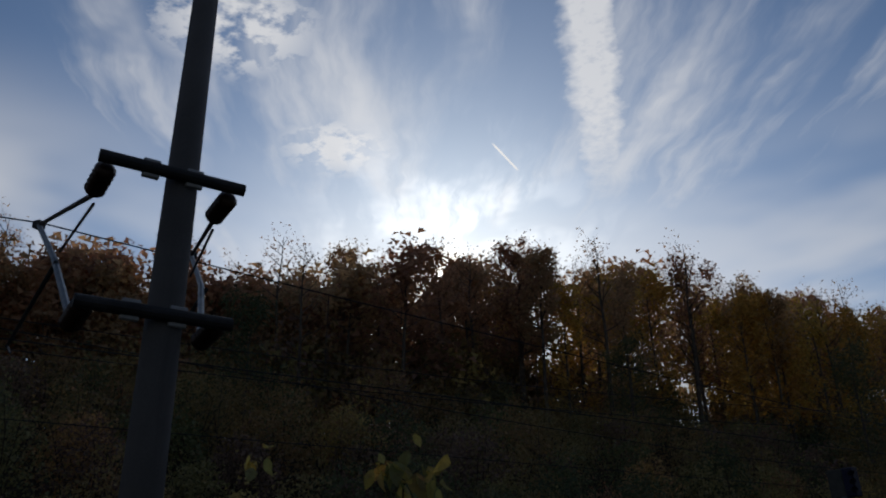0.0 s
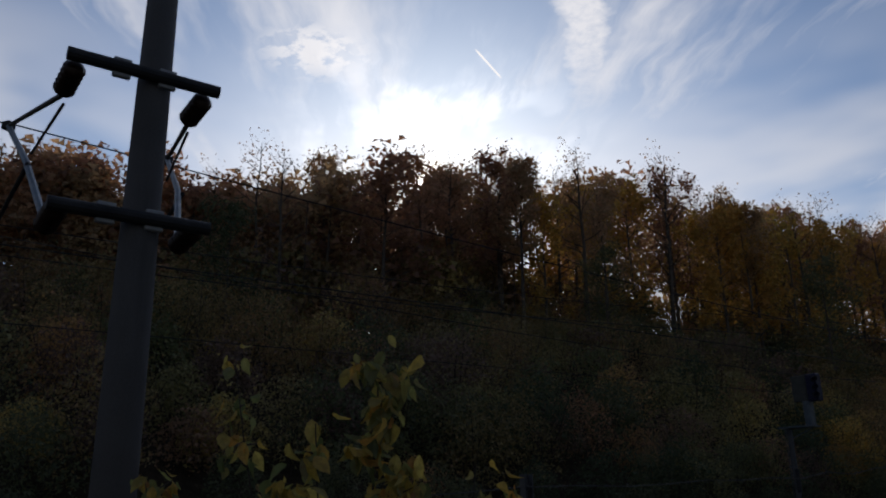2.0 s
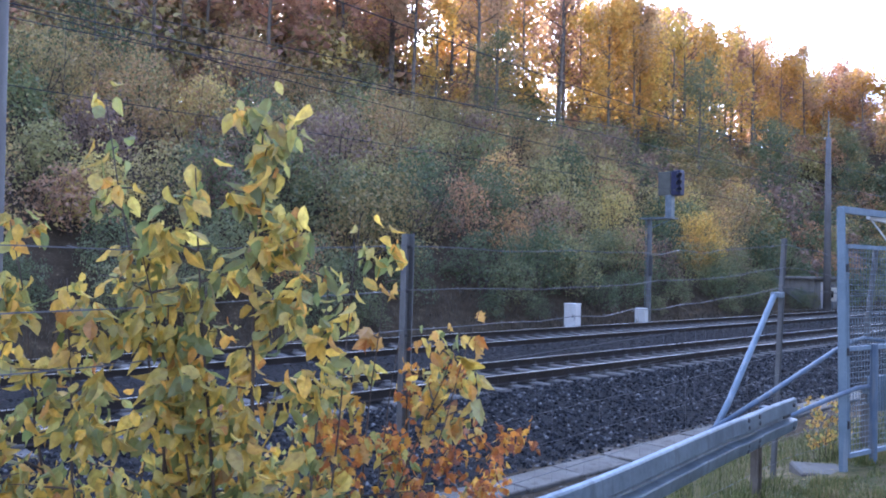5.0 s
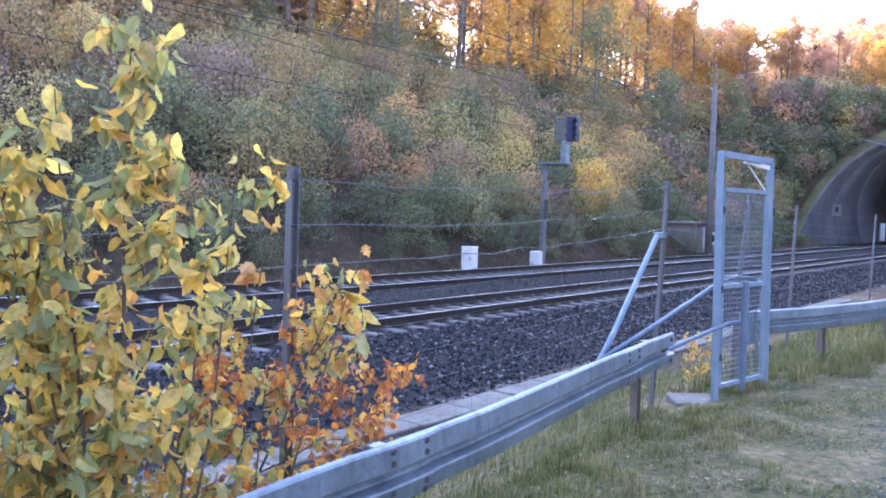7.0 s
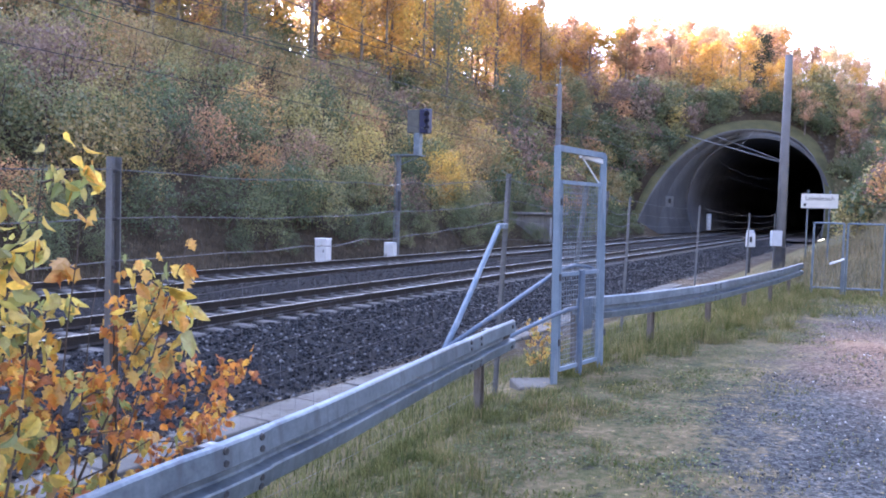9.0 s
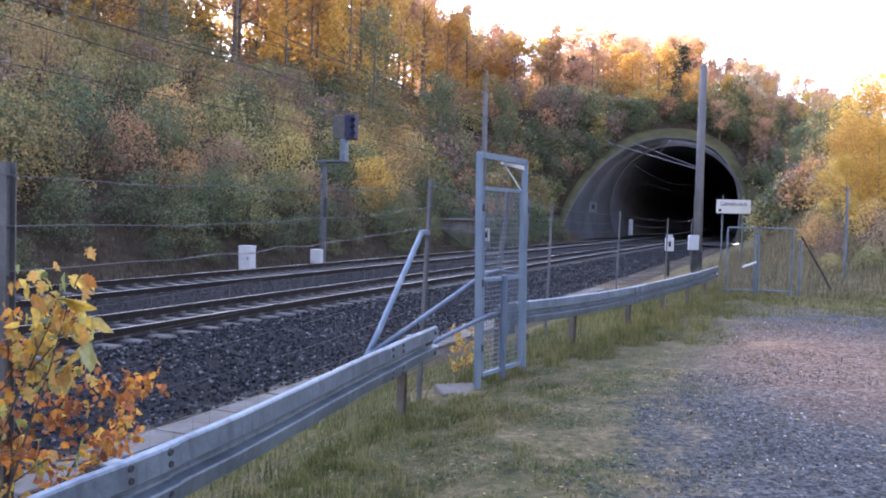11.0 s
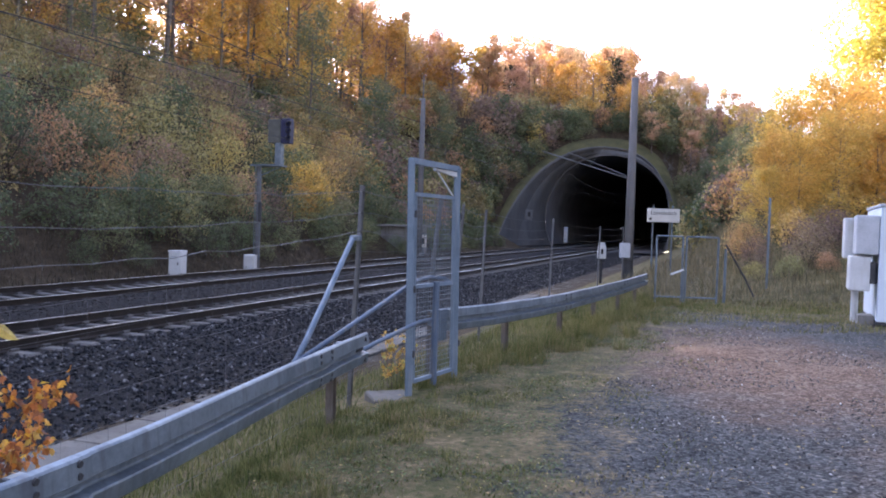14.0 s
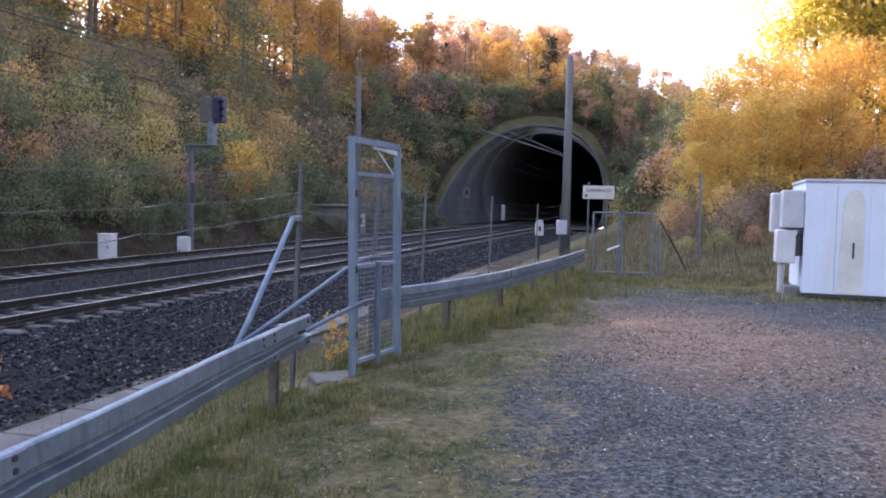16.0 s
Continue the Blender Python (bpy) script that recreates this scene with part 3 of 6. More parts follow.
def build_tunnel():
    steps = 48
    t = thing("tunnel", so(MID[0], MID[1], -0.5), "dark railway tunnel with a slanted grey concrete portal, mossy rim", "tunnel")
    inv = t.matrix_basis.inverted()
    t["kind"] = "structure"

    def loft(name, rows, mat, label=""):
        bm = bmesh.new()
        vs = [[bm.verts.new(inv @ p) for p in row] for row in rows]
        for a, b in zip(vs, vs[1:]):
            for k in range(len(a) - 1):
                bm.faces.new((a[k], a[k + 1], b[k + 1], b[k]))
        return part(name, bm, mat, t, label, True)

    fr = [k / steps for k in range(steps + 1)]

    def blend(q):
        return [arch_point(180 * f).lerp(ring_point(f, RING_S), q) for f in fr]
    loft("portal_lining", [blend(0.0), blend(0.3), blend(0.34)], TUNNEL, "grey streaked concrete lining")
    loft("portal_lining", [blend(0.338), [p + (so(96, 13.5, 2) - p).normalized() * 0.07 for p in blend(0.345)], blend(0.7), blend(1.0)], TUNNEL, "grey streaked concrete lining")
    loft("tube", [[ring_point(f, s, RING_R - 0.12) for f in fr] for s in (RING_S - 0.4, 125, 160, 230)], HAZED_TUBE, "concrete tunnel tube, its grey lightened for haze")
    loft("ring_step", [[ring_point(f, RING_S - 0.4, RING_R + 0.2) for f in fr], [ring_point(f, RING_S - 0.4, RING_R - 0.12) for f in fr]], TUNNEL)
    # collar with thickness, overgrown above
    back = ALONG * 0.9
    lift = Vector((0, 0, 0.2))
    loft("rim", [[arch_point(180 * f, 1.0) for f in fr], [arch_point(180 * f, 1.0) - ALONG * 0.35 + lift for f in fr],
                 [arch_point(180 * f, 1.012) - ALONG * 0.35 + lift for f in fr]], TUNNEL, "grey concrete edge")
    loft("rim_cover", [[arch_point(180 * f, 1.012) - ALONG * 0.35 + lift for f in fr], [arch_point(180 * f, 1.07 + 0.012 * math.sin(f * 23)) - ALONG * 0.3 + lift * (1.3 + 0.5 * math.sin(f * 31)) for f in fr],
                       [arch_point(180 * f, 1.16) + back for f in fr]], MOSS, "olive moss and grass along the rim")
    loft("end_wall", [[so(229, RING_O - 8, -2), so(229, RING_O + 8, -2)], [so(229, RING_O - 8, 12), so(229, RING_O + 8, 12)]], TUNNEL)
    bm = bmesh.new()
    vs = [bm.verts.new(inv @ so(s, o, -0.53)) for s, o in ((80, 23), (80, 5), (230, 5), (230, 23))]
    bm.faces.new(vs)
    part("tunnel_floor", bm, RAIL_RUST, t, "dark trackbed floor")
    # plate on the lining
    p = Vector((2.62, 88.0, 3.1))
    bm = boxed(inv @ p, (1.0, 0.12, 1.1), 35, 0.02)
    part("plate", bm, POST_STEEL, t, "small grey plate")
    bm = boxed(inv @ (p + Vector((0.03, -0.08, 0.05))), (0.34, 0.05, 0.5), 35)
    part("plate_mark", bm, BLACK, t)
    q = so(100, 18.0, 0)
    bm = boxed(inv @ (q + Vector((0, 0, 0.9))), (0.5, 0.4, 2.0), 10, 0.03)
    part("niche_cabinet", bm, GREY_BOX, t, "grey cabinet in the tunnel mouth")


build_tunnel()

# ---- tracks ----


def build_track(o, far):
    t = thing("railway_track", so(0, o, BED_Z), "straight ballasted track with rusty rails on pale concrete sleepers", "railway track", "the two tracks", -TURN)
    if far:
        t.matrix_basis = t.matrix_basis @ pose(0, 0, 0.01, 0, 4.2, 0)
    prof = [(-0.075, 0.02), (0.075, 0.02), (0.075, 0.035), (0.012, 0.055), (0.012, 0.15), (0.036, 0.16), (0.036, 0.194), (-0.036, 0.194), (-0.036, 0.16), (-0.012, 0.15), (-0.012, 0.055), (-0.075, 0.035)]
    for side in (-0.75, 0.75):
        bm = bmesh.new()
        rows = [[bm.verts.new((side + x, y, z)) for x, z in prof] for y in (-60.0, 228.0)]
        n = len(prof)
        for k in range(n):
            f = bm.faces.new((rows[0][k], rows[0][(k + 1) % n], rows[1][(k + 1) % n], rows[1][k]))
            f.material_index = 1 if k == 6 else 0
        bmesh.ops.recalc_face_normals(bm, faces=bm.faces)
        part("rail", bm, [RAIL_RUST, RAIL_TOP], t, "rusty steel rail with a polished head")
    bm = bmesh.new()
    box(bm, (0, 0, -0.07), (2.6, 0.24, 0.19), 0, 0.03)
    for side in (-0.75, 0.75):
        for d in (-0.11, 0.11):
            box(bm, (side + d, 0, 0.045), (0.06, 0.16, 0.05), 0, 0.012)
    me = finish(bm, "sleeper", SLEEPER)
    rng = random.Random(int(o * 10))
    for k in range(285):
        part_of("sleeper", me, t, pose(rng.uniform(-0.02, 0.02), -18 + 0.6 * k, rng.uniform(-0.008, 0.008), 0, 0, rng.uniform(-0.5, 0.5)))


for o in TRACKS:
    build_track(o, o > 12)


def stones(name, label, count, area, size, mat, seed, sink=0.3):
    """Loose stones as many-sided lumps on the ground. area: a function that gives s, o."""
    rng = np.random.default_rng(seed)
    base = np.array([(1, 0, 0), (-1, 0, 0), (0, 1, 0), (0, -1, 0), (0, 0, 1), (0, 0, -1)], float)
    tri = np.array([(0, 2, 4), (2, 1, 4), (1, 3, 4), (3, 0, 4), (2, 0, 5), (1, 2, 5), (3, 1, 5), (0, 3, 5)])
    s, o = area(rng, count)
    z = height(s, o)
    r = size * rng.uniform(0.5, 1.3, count)
    sc = rng.uniform(0.55, 1.2, (count, 6, 1))
    ang = rng.uniform(0, 6.28, (count, 1))
    tilt = rng.uniform(-0.8, 0.8, (count, 1))
    v = base[None] * sc * r[:, None, None]
    x, y, w = v[..., 0], v[..., 1], v[..., 2] * 0.75
    x, w = x * np.cos(tilt) - w * np.sin(tilt), x * np.sin(tilt) + w * np.cos(tilt)
    x, y = x * np.cos(ang) - y * np.sin(ang), x * np.sin(ang) + y * np.cos(ang)
    px = s * ALONG.x + o * ACROSS.x
    py = s * ALONG.y + o * ACROSS.y
    verts = np.stack([x + px[:, None], y + py[:, None], w + (z + r * (0.5 - sink))[:, None]], -1).reshape(-1, 3)
    faces = (tri[None] + (np.arange(count) * 6)[:, None, None]).reshape(-1, 3)
    me = raw(name, verts.tolist(), faces.tolist(), mat)
    return tagged(new(name, me), label, name.split("_")[-1], kind="stuff")


stones("ballast_shoulder", "dark grey angular ballast stones beside the track", 34000,
       lambda r, n: (-4 + 80 * r.random(n) ** 1.7, 6.3 + 3.3 * r.random(n)), 0.036, BALLAST, 1)
stones("ballast_bed", "rusty brown ballast between rails and sleepers", 14000,
       lambda r, n: (-6 + 56 * r.random(n) ** 1.3, 9.3 + 8.6 * r.random(n)), 0.042, BALLAST_BROWN, 2, 0.55)


def build_trough():
    t = thing("cable_trough", so(0, 5.9, -0.74), "pale concrete cable trough covers beside the ballast", "cable trough", rz=-TURN)
    bm = boxed((0, 0, -0.02), (0.5, 0.96, 0.14), 0, 0.015)
    me = finish(bm, "cover_slab", TROUGH)
    rng = random.Random(5)
    for k in range(34):
        part_of("cover_slab", me, t, pose(rng.uniform(-0.015, 0.015), -6 + k * 0.985, rng.uniform(-0.008, 0.008), 0, rng.uniform(-1, 1), rng.uniform(-0.6, 0.6)))


build_trough()

# ---- crash barriers ----


def along_curve(pts, step):
    pts = [Vector((*p, 0)) for p in pts]
    fine = []
    for i in range(len(pts) - 1):
        p0, p1, p2, p3 = pts[max(i - 1, 0)], pts[i], pts[i + 1], pts[min(i + 2, len(pts) - 1)]
        for k in range(20):
            q = k / 20
            fine.append(0.5 * ((2 * p1) + (p2 - p0) * q + (2 * p0 - 5 * p1 + 4 * p2 - p3) * q * q + (3 * p1 - p0 - 3 * p2 + p3) * q ** 3))
    fine.append(pts[-1])
    out, left = [fine[0]], 0.0
    for a, b in zip(fine, fine[1:]):
        d = (b - a).length
        while left + d >= step:
            a = a.lerp(b, (step - left) / d)
            out.append(a)
            d = (b - a).length
            left = 0.0
        left += d
    if left > step * 0.3:
        out.append(fine[-1])
    return out


W = [(0.0, -0.135), (0.01, -0.137), (0.05, -0.128), (0.057, -0.12), (0.07, -0.05), (0.066, -0.042), (0.014, -0.03), (0.008, -0.022), (0.008, 0.006), (0.014, 0.014),
     (0.058, 0.024), (0.066, 0.03), (0.058, 0.12), (0.05, 0.13), (0.034, 0.137), (0.026, 0.132)]


def build_barrier(pts, top, joints, posts, label):
    """top: height of the upper edge; joints, posts: metres from the start."""
    line = along_curve(pts, 0.1)
    base = line[0]
    t = thing("crash_barrier", (base.x, base.y, 0), label, "crash barrier", "crash barriers")
    inv = t.matrix_basis.inverted()
    total = (len(line) - 1) * 0.1

    def at(d):
        i = min(max(d / 0.1, 0), len(line) - 1.001)
        k = int(i)
        p = line[k].lerp(line[k + 1], i - k)
        dr = (line[k + 1] - line[k]).normalized()
        return p, Vector((dr.y, -dr.x, 0))
    cuts = [0.0] + joints + [total]
    for i, (a, b) in enumerate(zip(cuts, cuts[1:])):
        bm = bmesh.new()
        ds = np.linspace(a - (0.38 if i > 0 else 0.0), b, max(3, int((b - a) / 0.1)))
        rows = []
        for d in ds:
            p, nrm = at(d)
            # this length lies over the start of the next one
            push = 0.013 * float(sm(d, b - 0.46, b - 0.38)) if i < len(cuts) - 2 else 0.0
            rows.append([bm.verts.new(inv @ (p + nrm * (x + push) + Vector((0, 0, top - 0.135 + z)))) for x, z in W])
        for r0, r1 in zip(rows, rows[1:]):
            for k in range(len(W) - 1):
                bm.faces.new((r0[k], r1[k], r1[k + 1], r0[k + 1]))
        ob = part("rail_beam", bm, GALV, t, "galvanised corrugated steel beam")
        sol = ob.modifiers.new("thickness", "SOLIDIFY")
        sol.thickness, sol.offset = 0.005, -1
    bolt = bmesh.new()
    bmesh.ops.create_cone(bolt, cap_ends=True, segments=8, radius1=0.02, radius2=0.014, depth=0.016)
    bolt_me = finish(bolt, "bolt", DARK_STEEL)
    for j in joints:
        for dd in (-0.3, -0.07):
            for x, z in ((0.048, 0.105), (0.05, -0.07), (0.05, 0.055), (0.046, -0.11)):
                p, nrm = at(j + dd)
                p = p + nrm * (x + 0.024) + Vector((0, 0, top - 0.135 + z))
                part_of("bolt", bolt_me, t, inv @ Matrix.Translation(p) @ nrm.to_track_quat("Z", "Y").to_matrix().to_4x4())
    # slotted end of the beam: a black box imitates the shade in the opening
    p, nrm = at(total - 0.13)
    ang = math.degrees(math.atan2(nrm.y, nrm.x))
    part("end_slot", boxed(inv @ (p + nrm * 0.012 + Vector((0, 0, top - 0.143))), (0.01, 0.17, 0.034), ang, 0.004), BLACK, t, "black inset for the shaded slot at the beam's end")
    for dz in (-0.05, -0.225):
        part_of("bolt", bolt_me, t, inv @ Matrix.Translation(p + nrm * 0.066 + Vector((0, 0, top + dz))) @ nrm.to_track_quat("Z", "Y").to_matrix().to_4x4())
    for d in posts:
        p, nrm = at(d)
        g = ground_at(p.x, p.y)
        bm = bmesh.new()
        ang = math.degrees(math.atan2(nrm.y, nrm.x))
        c = p - nrm * 0.12
        h = top - 0.05 - (g - 0.25)
        for off, sz in ((0, (0.006, 0.1)), (0.05, (0.055, 0.006)), (-0.05, (0.055, 0.006))):
            q = inv @ (c + Vector((-nrm.y, nrm.x, 0)) * off + Vector((0, 0, g - 0.25 + h / 2)))
            box(bm, q, (*sz, h), ang)
        part("barrier_post", bm, RUSTY_POST, t, "rust-brown weathered steel post")
        bm = bmesh.new()
        box(bm, inv @ (p - nrm * 0.045 + Vector((0, 0, top - 0.135))), (0.09, 0.09, 0.2), ang, 0.006)
        part("spacer", bm, GALV, t)
    return t


build_barrier([(-2.14, -2.0), (-2.0, 0.5), (-1.855, 2.0), (-1.68, 3.0), (-1.58, 3.65), (-1.42, 5.1), (-1.315, 5.95), (-1.19, 6.8)], 0.68, [5.05, 8.0], [0.8, 2.8, 4.8, 8.45],
              "galvanised steel crash barrier curving along the grass verge")
build_barrier([(-0.8, 8.75), (-0.47, 9.3), (0.07, 10.15), (0.95, 11.95), (2.39, 15.7), (3.34, 18.5)], 0.68, [3.9, 7.9], [0.25, 1.9, 3.9, 5.9, 7.9, 9.9],
              "galvanised steel crash barrier running on towards the tunnel")

# ---- wire fence ----
POSTS = [(-3.1, -1.8, 1.8, 0.0), (-2.21, 2.74, 1.83, 0.6), (-1.32, 7.3, 2.0, 2.2), (-0.55, 10.9, 1.95, 4.0), (-0.28, 12.85, 1.92, 1.8), (1.12, 17.8, 1.87, 1.5), (2.96, 24.4, 1.75, 1.0), (4.4, 29.3, 1.8, 0.0)]


def build_fence():
    tops = []
    for x, y, top, lean in POSTS:
        g = ground_at(x, y) - 0.3
        t = thing("fence_post", (x, y, g), "galvanised steel fence post beside the crash barrier", "fence post", "fence posts")
        bm = bmesh.new()
        h = top - g
        sh = math.tan(radians(lean)) * h
        nrm = Vector((0.97, -0.22, 0))
        tan = Vector((0.22, 0.97, 0))
        # channel section, one folded sheet
        sec = [(0.022, -0.025), (-0.012, -0.025), (-0.012, 0.025), (0.022, 0.025), (0.022, 0.02), (-0.007, 0.02), (-0.007, -0.02), (0.022, -0.02)]
        rows = [[bm.verts.new(o + nrm * a + tan * b) for a, b in sec] for o in (Vector((-sh * 0.9, 0, 0)), Vector((0, 0, h)))]
        for k in range(8):
            bm.faces.new((rows[0][k], rows[0][(k + 1) % 8], rows[1][(k + 1) % 8], rows[1][k]))
        bm.faces.new(rows[1])
        bmesh.ops.recalc_face_normals(bm, faces=bm.faces)
        part("upright", bm, POST_STEEL, t)
        bm = bmesh.new()
        for k in range(6):
            z = h - 0.06 - 0.2 * k
            box(bm, (-sh * 0.9 * (1 - z / h) + 0.006 * nrm.x, 0.006 * nrm.y, z), (0.016, 0.02, 0.014), -12.8)
        part("clips", bm, DARK_STEEL, t)
        tops.append(Vector((x, y, top)))
    f = thing("wire_fence", (-2.21, 2.74, 0), "rusty wire strands and knotted mesh strung between posts", "wire fence")
    inv = f.matrix_basis.inverted()
    rng = random.Random(3)
    for drop in (0.055, 0.255, 0.43):
        bm = bmesh.new()
        for a, b in zip(tops, tops[1:]):
            pts, n = [], 14
            for k in range(n + 1):
                q = k / n
                pts.append(inv @ (a.lerp(b, q) + Vector((0.02, 0, -drop - 0.05 * math.sin(math.pi * q) * rng.uniform(0.7, 1.3) + rng.uniform(-0.006, 0.006)))))
            tube(bm, pts, 0.0032, 4)
            for k in range(1, 28):
                p = inv @ (a.lerp(b, k / 28) + Vector((0.02, 0, -drop - 0.05 * math.sin(math.pi * k / 28))))
                d = Vector((rng.uniform(-1, 1), rng.uniform(-1, 1), rng.uniform(-1, 1))).normalized() * 0.016
                tube(bm, [p - d, p + d], 0.0015, 3)
        part("strand", bm, WIRE, f, "barbed wire strand")
    for i, (a, b) in enumerate(zip(tops[1:5], tops[2:6])):
        bm = bmesh.new()
        top = 0.62
        ga, gb = ground_at(a.x, a.y), ground_at(b.x, b.y)
        for k in range(9):
            za = a.z - top - (a.z - top - ga) * k / 8
            zb = b.z - top - (b.z - top - gb) * k / 8
            pa, pb = Vector((a.x + 0.02, a.y, za)), Vector((b.x + 0.02, b.y, zb))
            pts = [inv @ (pa.lerp(pb, q / 8) + Vector((0, 0, -0.03 * math.sin(math.pi * q / 8) + rng.uniform(-0.006, 0.006)))) for q in range(9)]
            tube(bm, pts, 0.0017, 3)
        n = int((b - a).length / 0.16)
        for k in range(1, n):
            q = k / n
            g = ga + (gb - ga) * q
            p = a.lerp(b, q)
            tube(bm, [inv @ Vector((p.x + 0.02, p.y, p.z - top)), inv @ Vector((p.x + 0.02 + rng.uniform(-0.02, 0.02), p.y, g))], 0.0006, 3)
        part("mesh_panel", bm, WIRE, f, "sagging knotted wire mesh")
    b = thing("fence_brace", (-1.66, 5.4, ground_at(-1.66, 5.4)), "pale blue tubular brace leaning against a fence post", "brace")
    inv = b.matrix_basis.inverted()
    bar_bm = bar([inv @ Vector(p) for p in ((-1.62, 5.98, 0.42), (-1.53, 6.2, 0.7), (-1.38, 7.2, 1.49))], 0.024, 10)
    part("brace_tube", bar_bm, GATE_STEEL, b)
    part("clamp", boxed(inv @ Vector((-1.36, 7.26, 1.5)), (0.09, 0.1, 0.05), -12, 0.006), GALV, b)


build_fence()

# ---- gate with tubular rails ----


def build_gate():
    A, B = Vector((-0.87, 7.72, 0)), Vector((-0.47, 8.62, 0))
    ga, gb = -0.07, -0.06
    t = thing("pedestrian_gate", (A.x, A.y, ga), "open blue-grey steel gate with wire mesh infill", "gate")
    inv = t.matrix_basis.inverted()
    d = (B - A).normalized()
    ang = math.degrees(math.atan2(d.y, d.x))
    lean = Vector((-0.035, -0.02, 0))

    def up(p, z, off=Vector((0, 0, 0))):
        return inv @ (p + lean * (z / 2.3) + off + Vector((0, 0, z)))

    def post(name, p, z0, z1, w, dd, label=""):
        bm = bmesh.new()
        a, b = up(p, z0), up(p, z1)
        m = Matrix.Translation((a + b) / 2) @ (b - a).to_track_quat("Z", "Y").to_matrix().to_4x4() @ pose(0, 0, 0, 0, 0, ang)
        box(bm, None, (w, dd, z1 - z0), m=m, bevel=0.006)
        return part(name, bm, GATE_STEEL, t, label)
    post("hinge_post", A, ga - 0.1, 2.3, 0.07, 0.08)
    post("latch_post", B, gb - 0.1, 2.28, 0.07, 0.08)
    bm = bmesh.new()
    beam(bm, up(A, 2.28), up(B, 2.27), 0.05, 0.06)
    part("top_bar", bm, GATE_STEEL, t)
    ia, ib = A + d * 0.075, B - d * 0.075
    for p in (ia, ib):
        post("leaf_stile", p, 0.05, 1.96, 0.04, 0.04)
    for z in (0.06, 1.02, 1.95):
        bm = bmesh.new()
        beam(bm, up(ia, z), up(ib, z), 0.038, 0.038)
        part("leaf_rail", bm, GATE_STEEL, t)
    bm = bmesh.new()
    wide = (ib - ia).length
    k = 0.05
    while k < wide - 0.02:
        p = ia + d * k
        tube(bm, [up(p, 0.07), up(p, 1.94)], 0.0035, 4)
        k += 0.05
    z = 0.1
    while z < 1.93:
        tube(bm, [up(ia, z), up(ib, z)], 0.0035, 4)
        z += 0.05
    part("mesh_infill", bm, GALV, t, "square welded wire mesh")
    bm = bmesh.new()
    side = Vector((-d.y, d.x, 0))
    beam(bm, up(B, 2.2), up(B - d * 0.42, 2.25, side * 0.05), 0.04, 0.05)
    beam(bm, up(B - d * 0.4, 2.24, side * 0.05), up(B - d * 0.1, 1.97), 0.012, 0.012)
    part("closer_arm", bm, WHITE_BOX, t, "pale door closer arm")
    for z in (0.35, 1.0, 1.75):
        for p in (A, B):
            part("hinge", boxed(up(p, z, Vector((0.045, -0.02, 0))), (0.02, 0.03, 0.07), ang, 0.003), DARK_STEEL, t)
    bm = boxed(up(B, 0.55, side * 0.1 - d * 0.12), (0.22, 0.02, 0.34), ang, 0.004)
    part("lock_plate", bm, GATE_STEEL, t, "grey steel lock plate")

    h = thing("tubular_handrail", (-0.75, 7.95, ga), "bent blue-painted tubular rails beside the gate", "handrail")
    inv2 = h.matrix_basis.inverted()

    def w(*p):
        return inv2 @ Vector(p)
    part("upper_tube", bar([w(-1.6, 5.7, 0.5), w(-1.27, 6.62, 0.75), w(-0.95, 7.75, 1.0), w(-0.85, 8.15, 1.06), w(-0.77, 8.6, 1.07), w(-0.6, 8.62, 1.05), w(-0.5, 8.55, 1.0)], 0.02, 10), BLUE_STEEL, h, smooth=True)
    part("lower_tube", bar([w(-1.42, 6.4, 0.38), w(-1.13, 7.0, 0.54), w(-0.88, 7.5, 0.64), w(-0.78, 7.9, 0.66), w(-0.7, 8.1, 0.66)], 0.02, 10), BLUE_STEEL, h, smooth=True)
    part("upright_tube", bar([w(-0.77, 8.68, 0.98), w(-0.68, 8.7, 1.96)], 0.026, 10), POST_STEEL, h, "grey tube standing on the rail")
    part("support_post", bar([w(-0.66, 8.15, -0.2), w(-0.66, 8.15, 1.05)], 0.035, 10), BLUE_STEEL, h)
    s = thing("threshold_slab", (-1.1, 7.75, -0.08), "pale concrete slab at the foot of the gate", "concrete slab")
    part("slab", boxed((0.04, -0.02, -0.055), (0.42, 0.46, 0.12), 22, 0.015), TROUGH, s)


build_gate()


